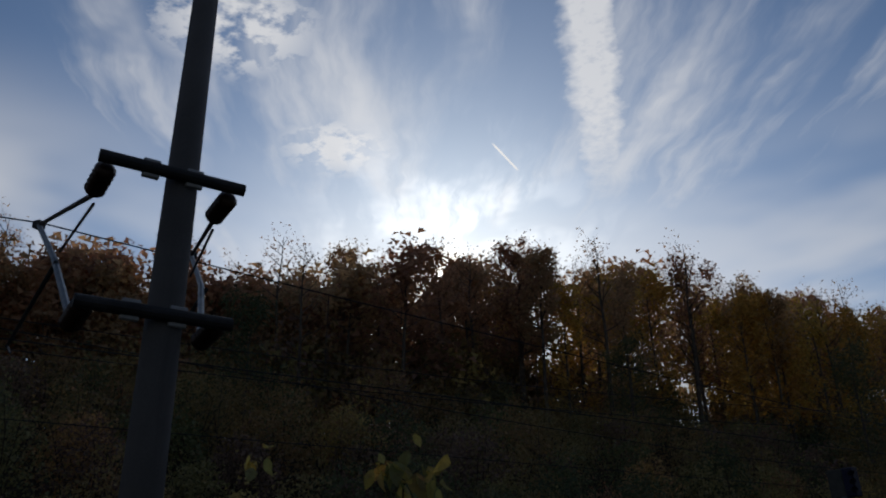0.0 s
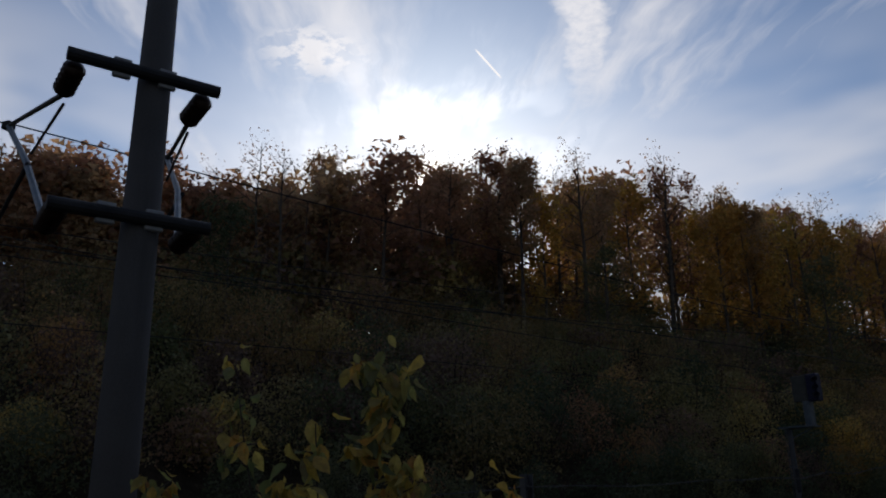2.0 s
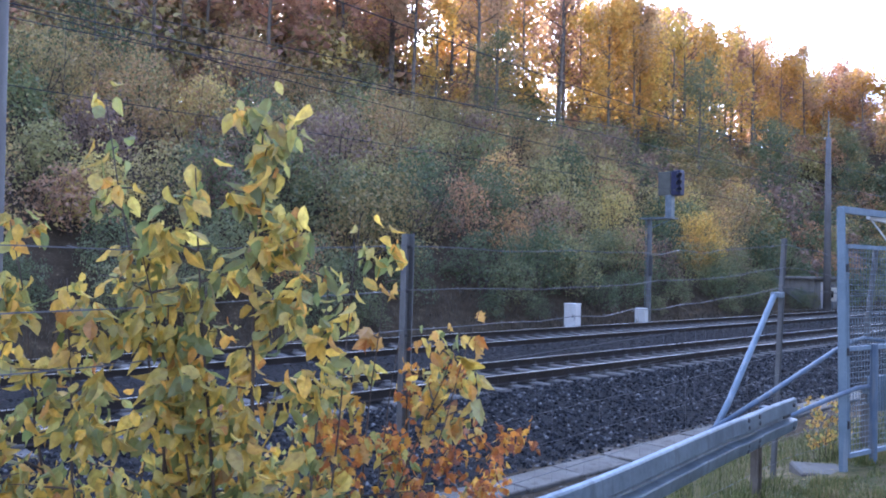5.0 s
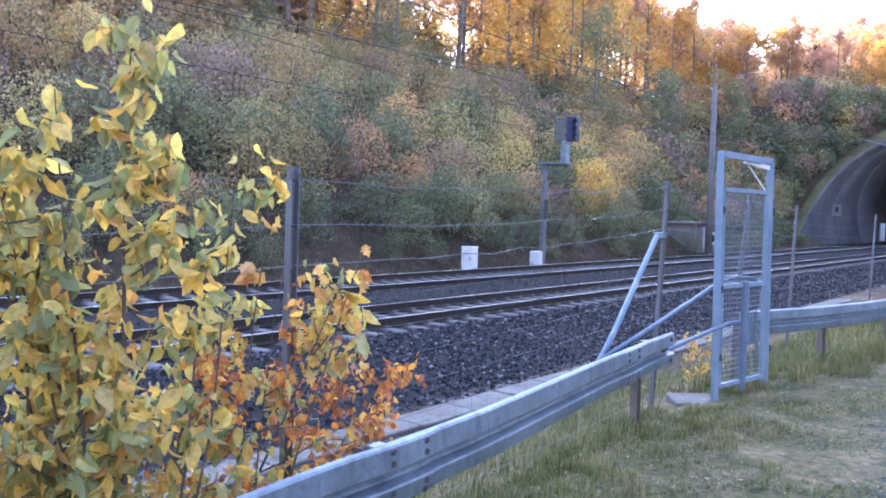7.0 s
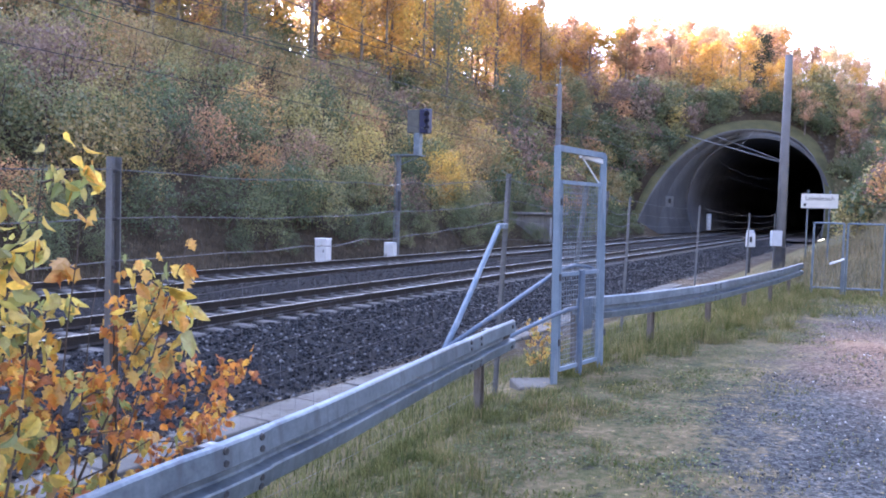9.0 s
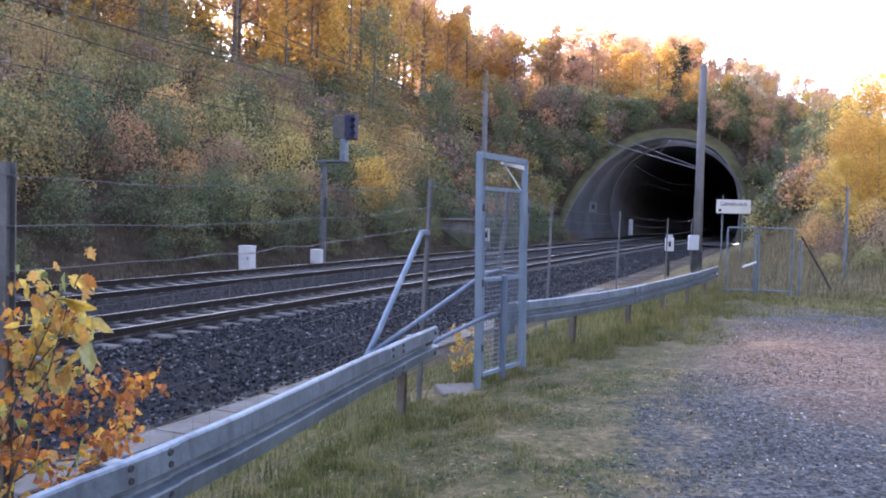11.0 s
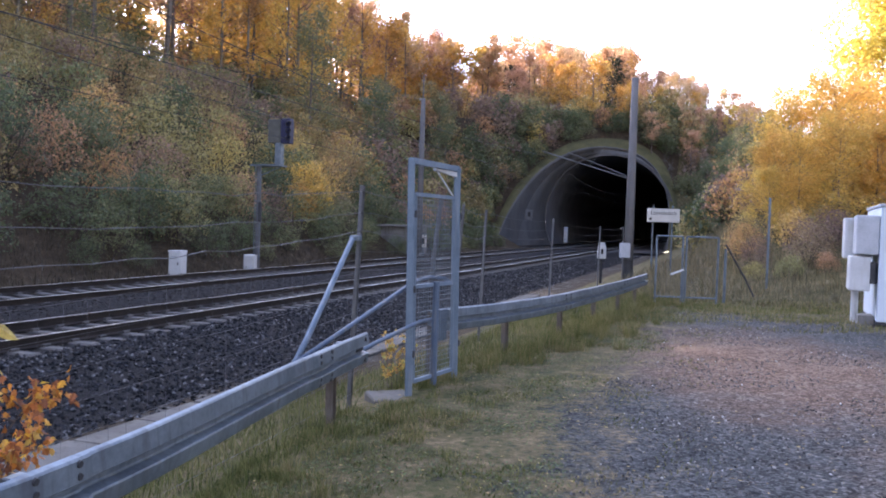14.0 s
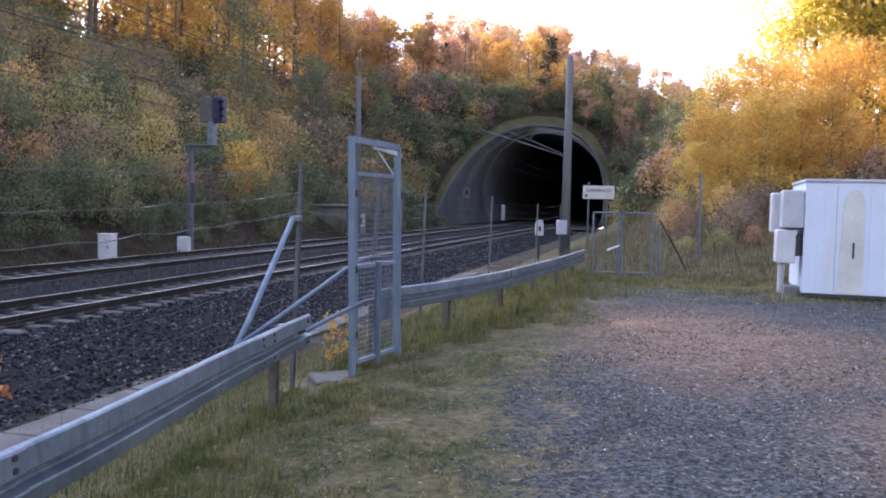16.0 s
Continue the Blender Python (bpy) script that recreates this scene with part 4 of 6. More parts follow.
def panel_fence():
    """Framed fence panels where the lot ends."""
    pts = [(3.57, 18.5), (4.17, 18.5), (4.25, 18.5), (4.97, 18.5)]
    for i in (0, 2):
        a, b = Vector((*pts[i], 0)), Vector((*pts[i + 1], 0))
        g = ground_at(a.x, a.y)
        t = thing("fence_gate_leaf", (a.x, a.y, g), "thin galvanised framed wire gate leaf at the lot's end", "gate", "framed gate leaves")
        inv = t.matrix_basis.inverted()
        top = 1.56
        for p in (a, b):
            part("frame_upright", bar([inv @ (p + Vector((0, 0, g - 0.1))), inv @ (p + Vector((0, 0, top)))], 0.024, 8), GALV, t)
        part("frame_rail", bar([inv @ (a + Vector((0, 0, top))), inv @ (b + Vector((0, 0, top)))], 0.02, 8), GALV, t)
        part("frame_rail", bar([inv @ (a + Vector((0, 0, g + 0.15))), inv @ (b + Vector((0, 0, g + 0.15)))], 0.02, 8), GALV, t)
        bm = bmesh.new()
        d = (b - a)
        n = int(d.length / 0.08)
        for k in range(1, n):
            p = a + d * k / n
            tube(bm, [inv @ (p + Vector((0, 0, g + 0.15))), inv @ (p + Vector((0, 0, top)))], 0.0018, 3)
        for k in range(1, 16):
            z = g + 0.15 + (top - g - 0.15) * k / 16
            tube(bm, [inv @ (a + Vector((0, 0, z))), inv @ (b + Vector((0, 0, z)))], 0.0018, 3)
        part("mesh_infill", bm, WIRE, t)
    for x, y, h in ((5.17, 18.6, 1.3), (7.0, 21.3, 2.4)):
        g = ground_at(x, y)
        t = thing("fence_post", (x, y, g), "thin grey post on the grassy bank", "fence post", "bank posts")
        part("upright", bar([(0, 0, -0.3), (0, 0, h)], [0.035, 0.03], 8), GALV, t)
    t = thing("fence_strut", (5.2, 18.7, 0.0), "dark leaning strut behind the gate leaf", "strut")
    part("strut_tube", bar([(0.0, 0, 1.4), (0.5, 0.1, 0.6), (0.72, 0.15, 0.2)], 0.022, 8), DARK_STEEL, t)
    t = thing("white_barrier_arm", (3.98, 18.3, 0.68), "short weathered white arm sticking out from the gate", "bar")
    part("arm", bar([(-0.12, -0.06, 0.01), (0.04, 0, 0.06), (0.19, 0.06, 0.12)], 0.024, 8), WHITE_BOX, t)
    part("stub", bar([(0.19, 0.06, -0.8), (0.19, 0.06, 0.16)], 0.02, 8), GALV, t)


panel_fence()

# ---- overhead line ----


def insulator(bm, a, b, r=0.07, sheds=5):
    a, b = Vector(a), Vector(b)
    pts, rad = [], []
    for k in range(sheds * 2 + 1):
        q = k / (sheds * 2)
        pts.append(a.lerp(b, q))
        rad.append(r * (1.0 if k % 2 else 0.55))
    tube(bm, pts, rad, 12)


def mast_near():
    x, y = -5.76, 2.66
    g = ground_at(x, y)
    t = thing("catenary_mast", (x, y, g), "tall tapered grey concrete overhead line mast", "catenary mast", "overhead line masts")
    inv = t.matrix_basis.inverted()
    bm = bmesh.new()
    tube(bm, [(0, 0, -0.3), (0, 0, 4), (0, 0, 10)], [0.185, 0.15, 0.098], 20)
    part("shaft", bm, MAST_CONCRETE, t, smooth=True)
    part("foundation", boxed((0, 0, 0.0), (0.8, 0.8, 0.5), -TURN, 0.03), CONCRETE, t)
    om = 6.08
    for z, lab in ((5.08, "upper"), (3.84, "lower")):
        bm = bmesh.new()
        p0, p1 = so(0.42, om, z), so(1.62, om, z)
        tube(bm, [inv @ p0, inv @ p1], 0.055, 12)
        part("cross_arm", bm, DARK_STEEL, t, "dark steel cross arm")
        for s in (0.83, 1.19):
            part("clamp", boxed(inv @ so(s, om + 0.02, z), (0.14, 0.05, 0.17), -TURN + 90, 0.008), GREY_BOX, t, "grey clamp")
        for k, s in enumerate((0.5, 1.52)):
            drop = 0.06 if lab == "upper" else 0.0
            a, b = so(s, om + 0.08, z - drop), so(s - 0.02, om + 0.46, z - 0.04 - drop)
            bm = bmesh.new()
            insulator(bm, inv @ a, inv @ b, 0.09)
            part("insulator", bm, CERAMIC, t, "dark ribbed insulator", True)
    # cantilevers reaching over the near track
    for s, tip in ((0.5, 0.36), (1.52, 2.3)):
        c = thing("cantilever", so(s, om + 0.4, 4.5), "dark tubular cantilever carrying the overhead line", "cantilever", "cantilevers")
        iv = c.matrix_basis.inverted()
        up0, lo0 = so(s, om + 0.5, 4.98), so(s, om + 0.5, 3.8)
        head = so(tip, 10.35, 6.22)
        elbow = so((s + tip) / 2 + 0.12, 9.2, 5.45)
        part("top_tie", bar([iv @ up0, iv @ head], 0.024, 8), DARK_STEEL, c)
        part("strut", bar([iv @ lo0, iv @ so((s + tip) / 2, 8.2, 4.95), iv @ head], 0.034, 8), GALV, c)
        part("stay", bar([iv @ (up0 + Vector((0, 0, -0.1))), iv @ elbow], 0.014, 6), DARK_STEEL, c)
        part("registration_tube", bar([iv @ so((s + tip) / 2, 8.0, 4.85), iv @ so(tip, 11.6, 4.95)], 0.024, 8), DARK_STEEL, c)
        part("steady_arm", bar([iv @ so(tip, 11.5, 4.93), iv @ so(tip, 10.7, 4.62)], 0.014, 6), DARK_STEEL, c)
        part("head_clamp", boxed(iv @ head, (0.12, 0.12, 0.1), 20, 0.01), DARK_STEEL, c)


mast_near()


def mast_plain(s, o, g, top, r0, r1, label, rod=False):
    p = so(s, o, g)
    t = thing("catenary_mast", p, label, "catenary mast", "overhead line masts")
    bm = bmesh.new()
    tube(bm, [(0, 0, -0.5), (0, 0, (top - g) * 0.5), (0, 0, top - g)], [r0, (r0 + r1) / 2, r1], 14)
    part("shaft", bm, MAST_CONCRETE, t, smooth=True)
    if rod:
        part("top_rod", bar([(0, 0, top - g), (0, 0, top - g + 1.6)], 0.035, 6), GALV, t)
        part("bracket", boxed((-0.12, 0, top - g - 0.05), (0.3, 0.14, 0.12), 0, 0.02), WHITE_BOX, t, "pale end fitting")
    return t


far_mast = mast_plain(49.4, 18.8, -0.45, 10.1, 0.24, 0.15, "distant grey concrete overhead line mast behind the far track", True)
right_mast = mast_plain(28.9, 2.86, 0.0, 7.15, 0.17, 0.12, "grey concrete overhead line mast near the tunnel mouth")
part("junction_box", boxed((-0.17, -0.22, 0.95), (0.34, 0.22, 0.52), 10, 0.015), GREY_BOX, right_mast, "grey junction box")
part("base_sleeve", bar([(0, 0, -0.1), (0, 0, 0.62)], 0.185, 14), DARK_STEEL, right_mast, "dark base sleeve")


def tunnel_cantilever():
    c = thing("cantilever", so(28.9, 3.0, 3.4), "thin tubular cantilever reaching towards the near track", "cantilever", "cantilevers")
    iv = c.matrix_basis.inverted()
    part("strut", bar([iv @ so(28.9, 3.0, 3.55), iv @ so(29.0, 6.2, 4.55)], 0.02, 8), POST_STEEL, c)
    part("top_tie", bar([iv @ so(28.9, 3.0, 3.62), iv @ so(29.0, 5.2, 4.5)], 0.014, 8), POST_STEEL, c)
    part("stay", bar([iv @ so(29, 4.4, 4.0), iv @ so(29.0, 3.9, 4.62)], 0.01, 8), POST_STEEL, c)


tunnel_cantilever()


def overhead_wires():
    sup = [-45.0, 0.4, 49.4, 101.0]
    for o in TRACKS:
        t = thing("overhead_line", so(0, o, 5), "thin contact wire and messenger wire with droppers above a track", "overhead line", "overhead lines", 0)
        iv = t.matrix_basis.inverted()
        msg, con = bmesh.new(), bmesh.new()
        for a, b in zip(sup, sup[1:]):
            n = 12
            hi = [so(a + (b - a) * k / n, o - 0.25, 6.32 - (0.9 if a < 100 else 0.3) * math.sin(math.pi * k / n)) for k in range(n + 1)]
            lo = [so(a + (b - a) * k / n, o - 0.2, 4.75) for k in range(n + 1)]
            tube(msg, [iv @ p for p in hi], 0.011, 5)
            tube(con, [iv @ p for p in lo], 0.01, 5)
            for p, q in list(zip(hi, lo))[1:-1]:
                part("dropper", bar([iv @ p, iv @ q], 0.005, 4), DARK_STEEL, t)
        part("messenger_wire", msg, DARK_STEEL, t)
        part("contact_wire", con, DARK_STEEL, t)
    t = thing("feeder_line", so(49.4, 18.8, 9.8), "dark feeder cables strung between the masts", "cable")
    iv = t.matrix_basis.inverted()
    for dz in (0.0, -0.7):
        bm = bmesh.new()
        pts = []
        for k in range(25):
            q = k / 24
            pts.append(iv @ so(-30 + 79.4 * q, 20.0 - 1.2 * q, 8.8 + dz + 1.2 * q - 1.6 * math.sin(math.pi * q)))
        tube(bm, pts, 0.014, 5)
        part("cable", bm, DARK_STEEL, t)


overhead_wires()

# ---- lineside things ----


def cabinet(s, o, size, rz, label, door=True):
    p = so(s, o)
    g = float(height(s, o))
    t = thing("lineside_cabinet", (p.x, p.y, g), label, "cabinet", rz=rz)
    w, d, h = size
    part("plinth", boxed((0, 0, 0.02), (w * 1.04, d * 1.04, 0.3), 0, 0.01), CONCRETE, t)
    part("body", boxed((0, 0, h / 2), (w, d, h), 0, 0.02), WHITE_BOX, t)
    part("lid", boxed((0, 0, h + 0.02), (w * 1.06, d * 1.08, 0.05), 0, 0.012), WHITE_BOX, t)
    if door:
        part("door", boxed((0.02, -d / 2 - 0.008, h * 0.5), (w * 0.82, 0.016, h * 0.82), 0, 0.006), WHITE_BOX, t)
        part("handle", boxed((w * 0.3, -d / 2 - 0.03, h * 0.55), (0.03, 0.03, 0.12), 0, 0.006), DARK_STEEL, t)
    return t


cabinet(24.0, 18.6, (0.5, 0.42, 0.96), -8, "weathered white metal cabinet beside the far track")


def signal():
    p = so(29.6, 18.9)
    g = float(height(29.6, 18.9))
    t = thing("railway_signal", (p.x, p.y, g), "grey signal post with platform and dark blue head, white base", "railway signal")
    part("base_block", boxed((-0.12, -0.1, 0.3), (0.5, 0.52, 0.7), -10, 0.03), WHITE_BOX, t, "white-painted concrete base")
    part("post", bar([(0.1, 0, 0), (0.1, 0, 4.55)], 0.11, 12), POST_STEEL, t)
    bm = bmesh.new()
    box(bm, (0.48, 0.1, 4.55), (1.4, 0.8, 0.06), -12)
    for dx in (-0.15, 1.1):
        beam(bm, (dx, 0.1, 4.55), (0.12, 0.02, 4.1), 0.04, 0.04)
    part("platform", bm, GALV, t, "grey grating platform")
    part("equipment_case", boxed((0.96, 0.05, 5.05), (0.3, 0.3, 0.98), -12, 0.015), GALV, t, "grey equipment case")
    part("head", boxed((1.3, 0.0, 6.05), (0.44, 0.4, 1.08), -14, 0.03), SIGNAL_BLUE, t, "dark blue signal head")
    part("back_board", boxed((0.76, 0.12, 6.05), (0.62, 0.3, 1.02), -14, 0.02), HOUSING, t, "weathered olive-grey back housing")
    for z in (5.75, 6.05, 6.35):
        bm = bmesh.new()
        m = pose(1.42, -0.3, z, 90, 0, 30)
        bmesh.ops.create_cone(bm, cap_ends=False, segments=14, radius1=0.1, radius2=0.1, depth=0.2, matrix=m)
        part("hood", bm, BLACK, t)
    bm = bmesh.new()
    for dx in (-0.02, 0.22):
        tube(bm, [(dx, -0.15, 0.4), (dx, -0.15, 4.5)], 0.014, 6)
    for k in range(13):
        tube(bm, [(-0.02, -0.15, 0.6 + 0.3 * k), (0.22, -0.15, 0.6 + 0.3 * k)], 0.01, 5)
    part("ladder", bm, GALV, t)
    part("cable_box", boxed((0.2, -0.1, 2.5), (0.14, 0.14, 0.9), 0, 0.01), DARK_STEEL, t)


signal()


def hut():
    s, o = 50.8, 20.6
    p = so(s, o)
    t = thing("equipment_hut", (p.x, p.y, -0.5), "small grey concrete hut with a flat overhanging roof", "hut", rz=-TURN)
    part("wall", boxed((0, 0, 0.95), (2.4, 3.6, 1.95), 0, 0.02), CONCRETE, t)
    part("roof", boxed((0, 0, 2.0), (2.9, 4.2, 0.16), 0, 0.03), CONCRETE, t, "dark flat roof")
    part("door", boxed((1.21, -0.4, 0.9), (0.04, 0.9, 1.7), 0, 0.01), GREY_BOX, t)
    part("vent", boxed((1.22, 1.0, 1.4), (0.04, 0.5, 0.3), 0, 0.01), DARK_STEEL, t)
    q = so(50.5, 18.9)
    h = thing("marker_plate", (q.x, q.y, -0.55), "small white marker plate on a post", "sign")
    part("post", bar([(0, 0, 0), (0, 0, 1.1)], 0.035, 8), GALV, h)
    part("plate", boxed((0, -0.05, 1.05), (0.5, 0.04, 0.85), 0, 0.01), SIGN_WHITE, h)
    part("mark", boxed((0, -0.075, 1.05), (0.14, 0.012, 0.42), 0), BLACK, h)


hut()


def phone_box():
    p = so(30.2, 4.0)
    g = float(height(30.2, 4.0))
    t = thing("line_phone", (p.x, p.y, g), "small pale lineside phone box on a short post", "phone box")
    part("post", bar([(0, 0, -0.1), (0, 0, 1.5)], 0.045, 8), DARK_STEEL, t)
    part("housing", boxed((0, -0.1, 1.2), (0.3, 0.2, 0.5), 6, 0.02), WHITE_BOX, t)
    part("mark", boxed((0, -0.21, 1.22), (0.09, 0.012, 0.2), 6), BLACK, t)
    part("cap", boxed((0, -0.06, 1.5), (0.22, 0.2, 0.12), 6, 0.02), GREY_BOX, t)


phone_box()


def name_sign():
    x, y = 6.5, 32.75
    g = ground_at(x, y)
    t = thing("tunnel_name_sign", (x, y, g), "white tunnel name board with black letters on two posts", "sign")
    zc = 2.33 - g
    part("board", boxed((0, 0, zc), (1.3, 0.04, 0.55), -4, 0.008), SIGN_WHITE, t)
    for dx in (-0.4, 0.38):
        part("post", bar([(dx, 0.06, -0.2), (dx, 0.06, zc + 0.42)], 0.035, 8), GALV, t)
    cu = bpy.data.curves.new("lettering", "FONT")
    cu.body, cu.size, cu.extrude, cu.align_x, cu.align_y = "Leinebusch", 0.23, 0.003, "CENTER", "CENTER"
    tmp = bpy.data.objects.new("lettering", cu)
    scene.collection.objects.link(tmp)
    me = bpy.data.meshes.new_from_object(tmp.evaluated_get(bpy.context.evaluated_depsgraph_get()))
    bpy.data.objects.remove(tmp)
    me.materials.clear()
    me.materials.append(BLACK)
    ob = part_of("lettering", me, t, pose(0, -0.026, zc + 0.1, 90, 0, -4))
    for dx, w, h in ((-0.52, 0.09, 0.1), (0.38, 0.3, 0.055)):
        part("mark", boxed((dx, -0.024, zc - 0.15), (w, 0.008, h), -4), BLACK, t)


name_sign()


def container():
    c = Vector((7.04, 15.2, 0))
    d = Vector((1.38, -0.46, 0)).normalized()
    ang = math.degrees(math.atan2(d.y, d.x))
    t = thing("white_container", (c.x, c.y, 0), "weathered white steel container with algae streaks on the gravel", "container", rz=ang)
    L, D, H = 6.0, 2.4, 2.22
    part("body", boxed((L / 2, D / 2, H / 2 + 0.06), (L, D, H - 0.06), 0, 0.015), WHITE_PANEL, t)
    part("roof_edge", boxed((L / 2, D / 2, H + 0.06), (L + 0.05, D + 0.06, 0.06), 0, 0.012), GREY_BOX, t, "grey roof trim")
    part("base_rail", boxed((L / 2, D / 2, 0.06), (L + 0.02, D + 0.02, 0.07), 0, 0.01), DARK_STEEL, t, "rusty dark base rail")
    for k, x in enumerate((0.02, 0.36, 0.56, 0.84, 1.15, 1.5, 2.1, 2.7, 3.3, 3.9, 4.5, 5.1, 5.7)):
        part("panel_seam", boxed((x, -0.004, H / 2 + 0.05), (0.014, 0.012, H - 0.16), 0), WHITE_PANEL if k != 2 else GREY_BOX, t)
    # pale green rounded streak, flat on the wall
    bm = bmesh.new()
    n = 14
    top = [(0.86 + 0.19 * math.cos(math.pi * k / n), 1.75 + 0.36 * math.sin(math.pi * k / n)) for k in range(n + 1)]
    pts = [(1.06, 0.12)] + top + [(0.62, 0.12)]
    fr = [bm.verts.new((x, -0.011, z)) for x, z in pts]
    bk = [bm.verts.new((x, -0.003, z)) for x, z in pts]
    bm.faces.new(fr)
    for k in range(len(pts)):
        bm.faces.new((fr[k], fr[(k + 1) % len(pts)], bk[(k + 1) % len(pts)], bk[k]))
    bmesh.ops.recalc_face_normals(bm, faces=bm.faces)
    part("patched_panel", bm, GREEN_STAIN, t, "greenish stained door panel")
    part("door_latch", boxed((0.87, -0.03, 0.95), (0.03, 0.03, 0.3), 0, 0.004), DARK_STEEL, t)
    # units on the end wall
    part("upper_unit", boxed((-0.2, 0.35, 1.72), (0.4, 0.62, 0.74), 0, 0.02), GREY_BOX, t, "pale grey cooling unit")
    part("side_unit", boxed((-0.3, 0.95, 1.65), (0.5, 0.5, 0.8), 0, 0.02), WHITE_BOX, t)
    part("lower_unit", boxed((-0.3, 0.4, 0.98), (0.36, 0.6, 0.66), 0, 0.02), WHITE_BOX, t)
    part("bracket", boxed((-0.06, 0.4, 1.0), (0.12, 0.5, 0.4), 0, 0.01), DARK_STEEL, t)
    part("grille", boxed((-0.1, 0.12, 1.0), (0.1, 0.03, 0.4), 0, 0.004), DARK_STEEL, t)
    part("service_pipe", bar([(-0.32, 0.7, 0.0), (-0.32, 0.7, 0.8)], 0.07, 10), WHITE_BOX, t)
    part("step_block", boxed((-0.15, 0.5, 0.08), (0.28, 0.5, 0.2), 0, 0.01), CONCRETE, t)


container()

# ---- plants ----


def leaf_cards(rng, centers, size, spread, per, droop=0.3, folded=False):
    """Small leaves scattered round the given centres: verts and faces for from_pydata."""
    c = np.repeat(np.asarray(centers, float), per, axis=0)
    n = len(c)
    c = c + np.clip(rng.normal(0, 1, (n, 3)), -1.5, 1.5) * spread
    a = rng.normal(0, 1, (n, 3))
    a[:, 2] = a[:, 2] * 0.6 - droop
    a /= np.linalg.norm(a, axis=1)[:, None]
    b = np.cross(a, rng.normal(0, 1, (n, 3)))
    b /= np.maximum(np.linalg.norm(b, axis=1)[:, None], 1e-6)
    up = np.cross(a, b)
    ln = (size * rng.uniform(0.6, 1.35, n))[:, None]
    w = ln * rng.uniform(0.3, 0.5, (n, 1))
    if not folded:
        v = np.stack([c - b * w, c + b * w, c + a * ln * 1.1], 1).reshape(-1, 3)
        return v, np.arange(n * 3).reshape(-1, 3)
    v = np.stack([c, c + a * ln * 0.5 + b * w + up * ln * 0.12, c + a * ln, c + a * ln * 0.5 - b * w + up * ln * 0.12], 1).reshape(-1, 3)
    f = (np.array([[0, 1, 2], [0, 2, 3]])[None] + (np.arange(n) * 4)[:, None, None]).reshape(-1, 3)
    return v, f


def clump_leaves(rng, centers, radii, size, count, flatten=0.85):
    """Leaves on the outer skin of rounded clumps, turned roughly outwards."""
    k = rng.choice(len(centers), count, p=radii ** 2 / np.sum(radii ** 2))
    d = rng.normal(0, 1, (count, 3))
    d[:, 2] += 0.35
    d /= np.linalg.norm(d, axis=1)[:, None]
    c = centers[k] + d * (radii[k] * rng.normal(0.92, 0.13, count))[:, None] * np.array([1, 1, flatten])
    nrm = d + rng.normal(0, 0.45, (count, 3))
    nrm /= np.linalg.norm(nrm, axis=1)[:, None]
    a = np.cross(nrm, rng.normal(0, 1, (count, 3)))
    a /= np.maximum(np.linalg.norm(a, axis=1)[:, None], 1e-6)
    b = np.cross(nrm, a)
    ln = (size * rng.uniform(0.6, 1.35, count))[:, None]
    w = ln * rng.uniform(0.35, 0.6, (count, 1))
    v = np.stack([c - b * w, c + b * w, c + a * ln * 1.1], 1).reshape(-1, 3)
    return v, np.arange(count * 3).reshape(-1, 3)


def limb_mesh(bm, rng, base, d, length, r, depth, ends, n=5, low=2):
    pts, rad = [base], [r]
    p = Vector(base)
    d = Vector(d)
    steps = 4 if depth else 3
    for k in range(steps):
        d = (d + Vector((rng.uniform(-1, 1), rng.uniform(-1, 1), rng.uniform(-0.3, 0.7))) * 0.16).normalized()
        p = p + d * length / steps
        pts.append(p.copy())
        rad.append(r * (1 - 0.75 * (k + 1) / steps))
    tube(bm, pts, rad, n, caps=False)
    ends.extend(pts[low:])
    if depth:
        for k in range(rng.choice((2, 3))):
            i = rng.randint(1, len(pts) - 1)
            q = Vector((rng.uniform(-1, 1), rng.uniform(-1, 1), rng.uniform(0.0, 0.9))).normalized()
            limb_mesh(bm, rng, pts[i], (d + q * 0.9).normalized(), length * rng.uniform(0.45, 0.65), rad[i] * 0.6, depth - 1, ends, 3, low)


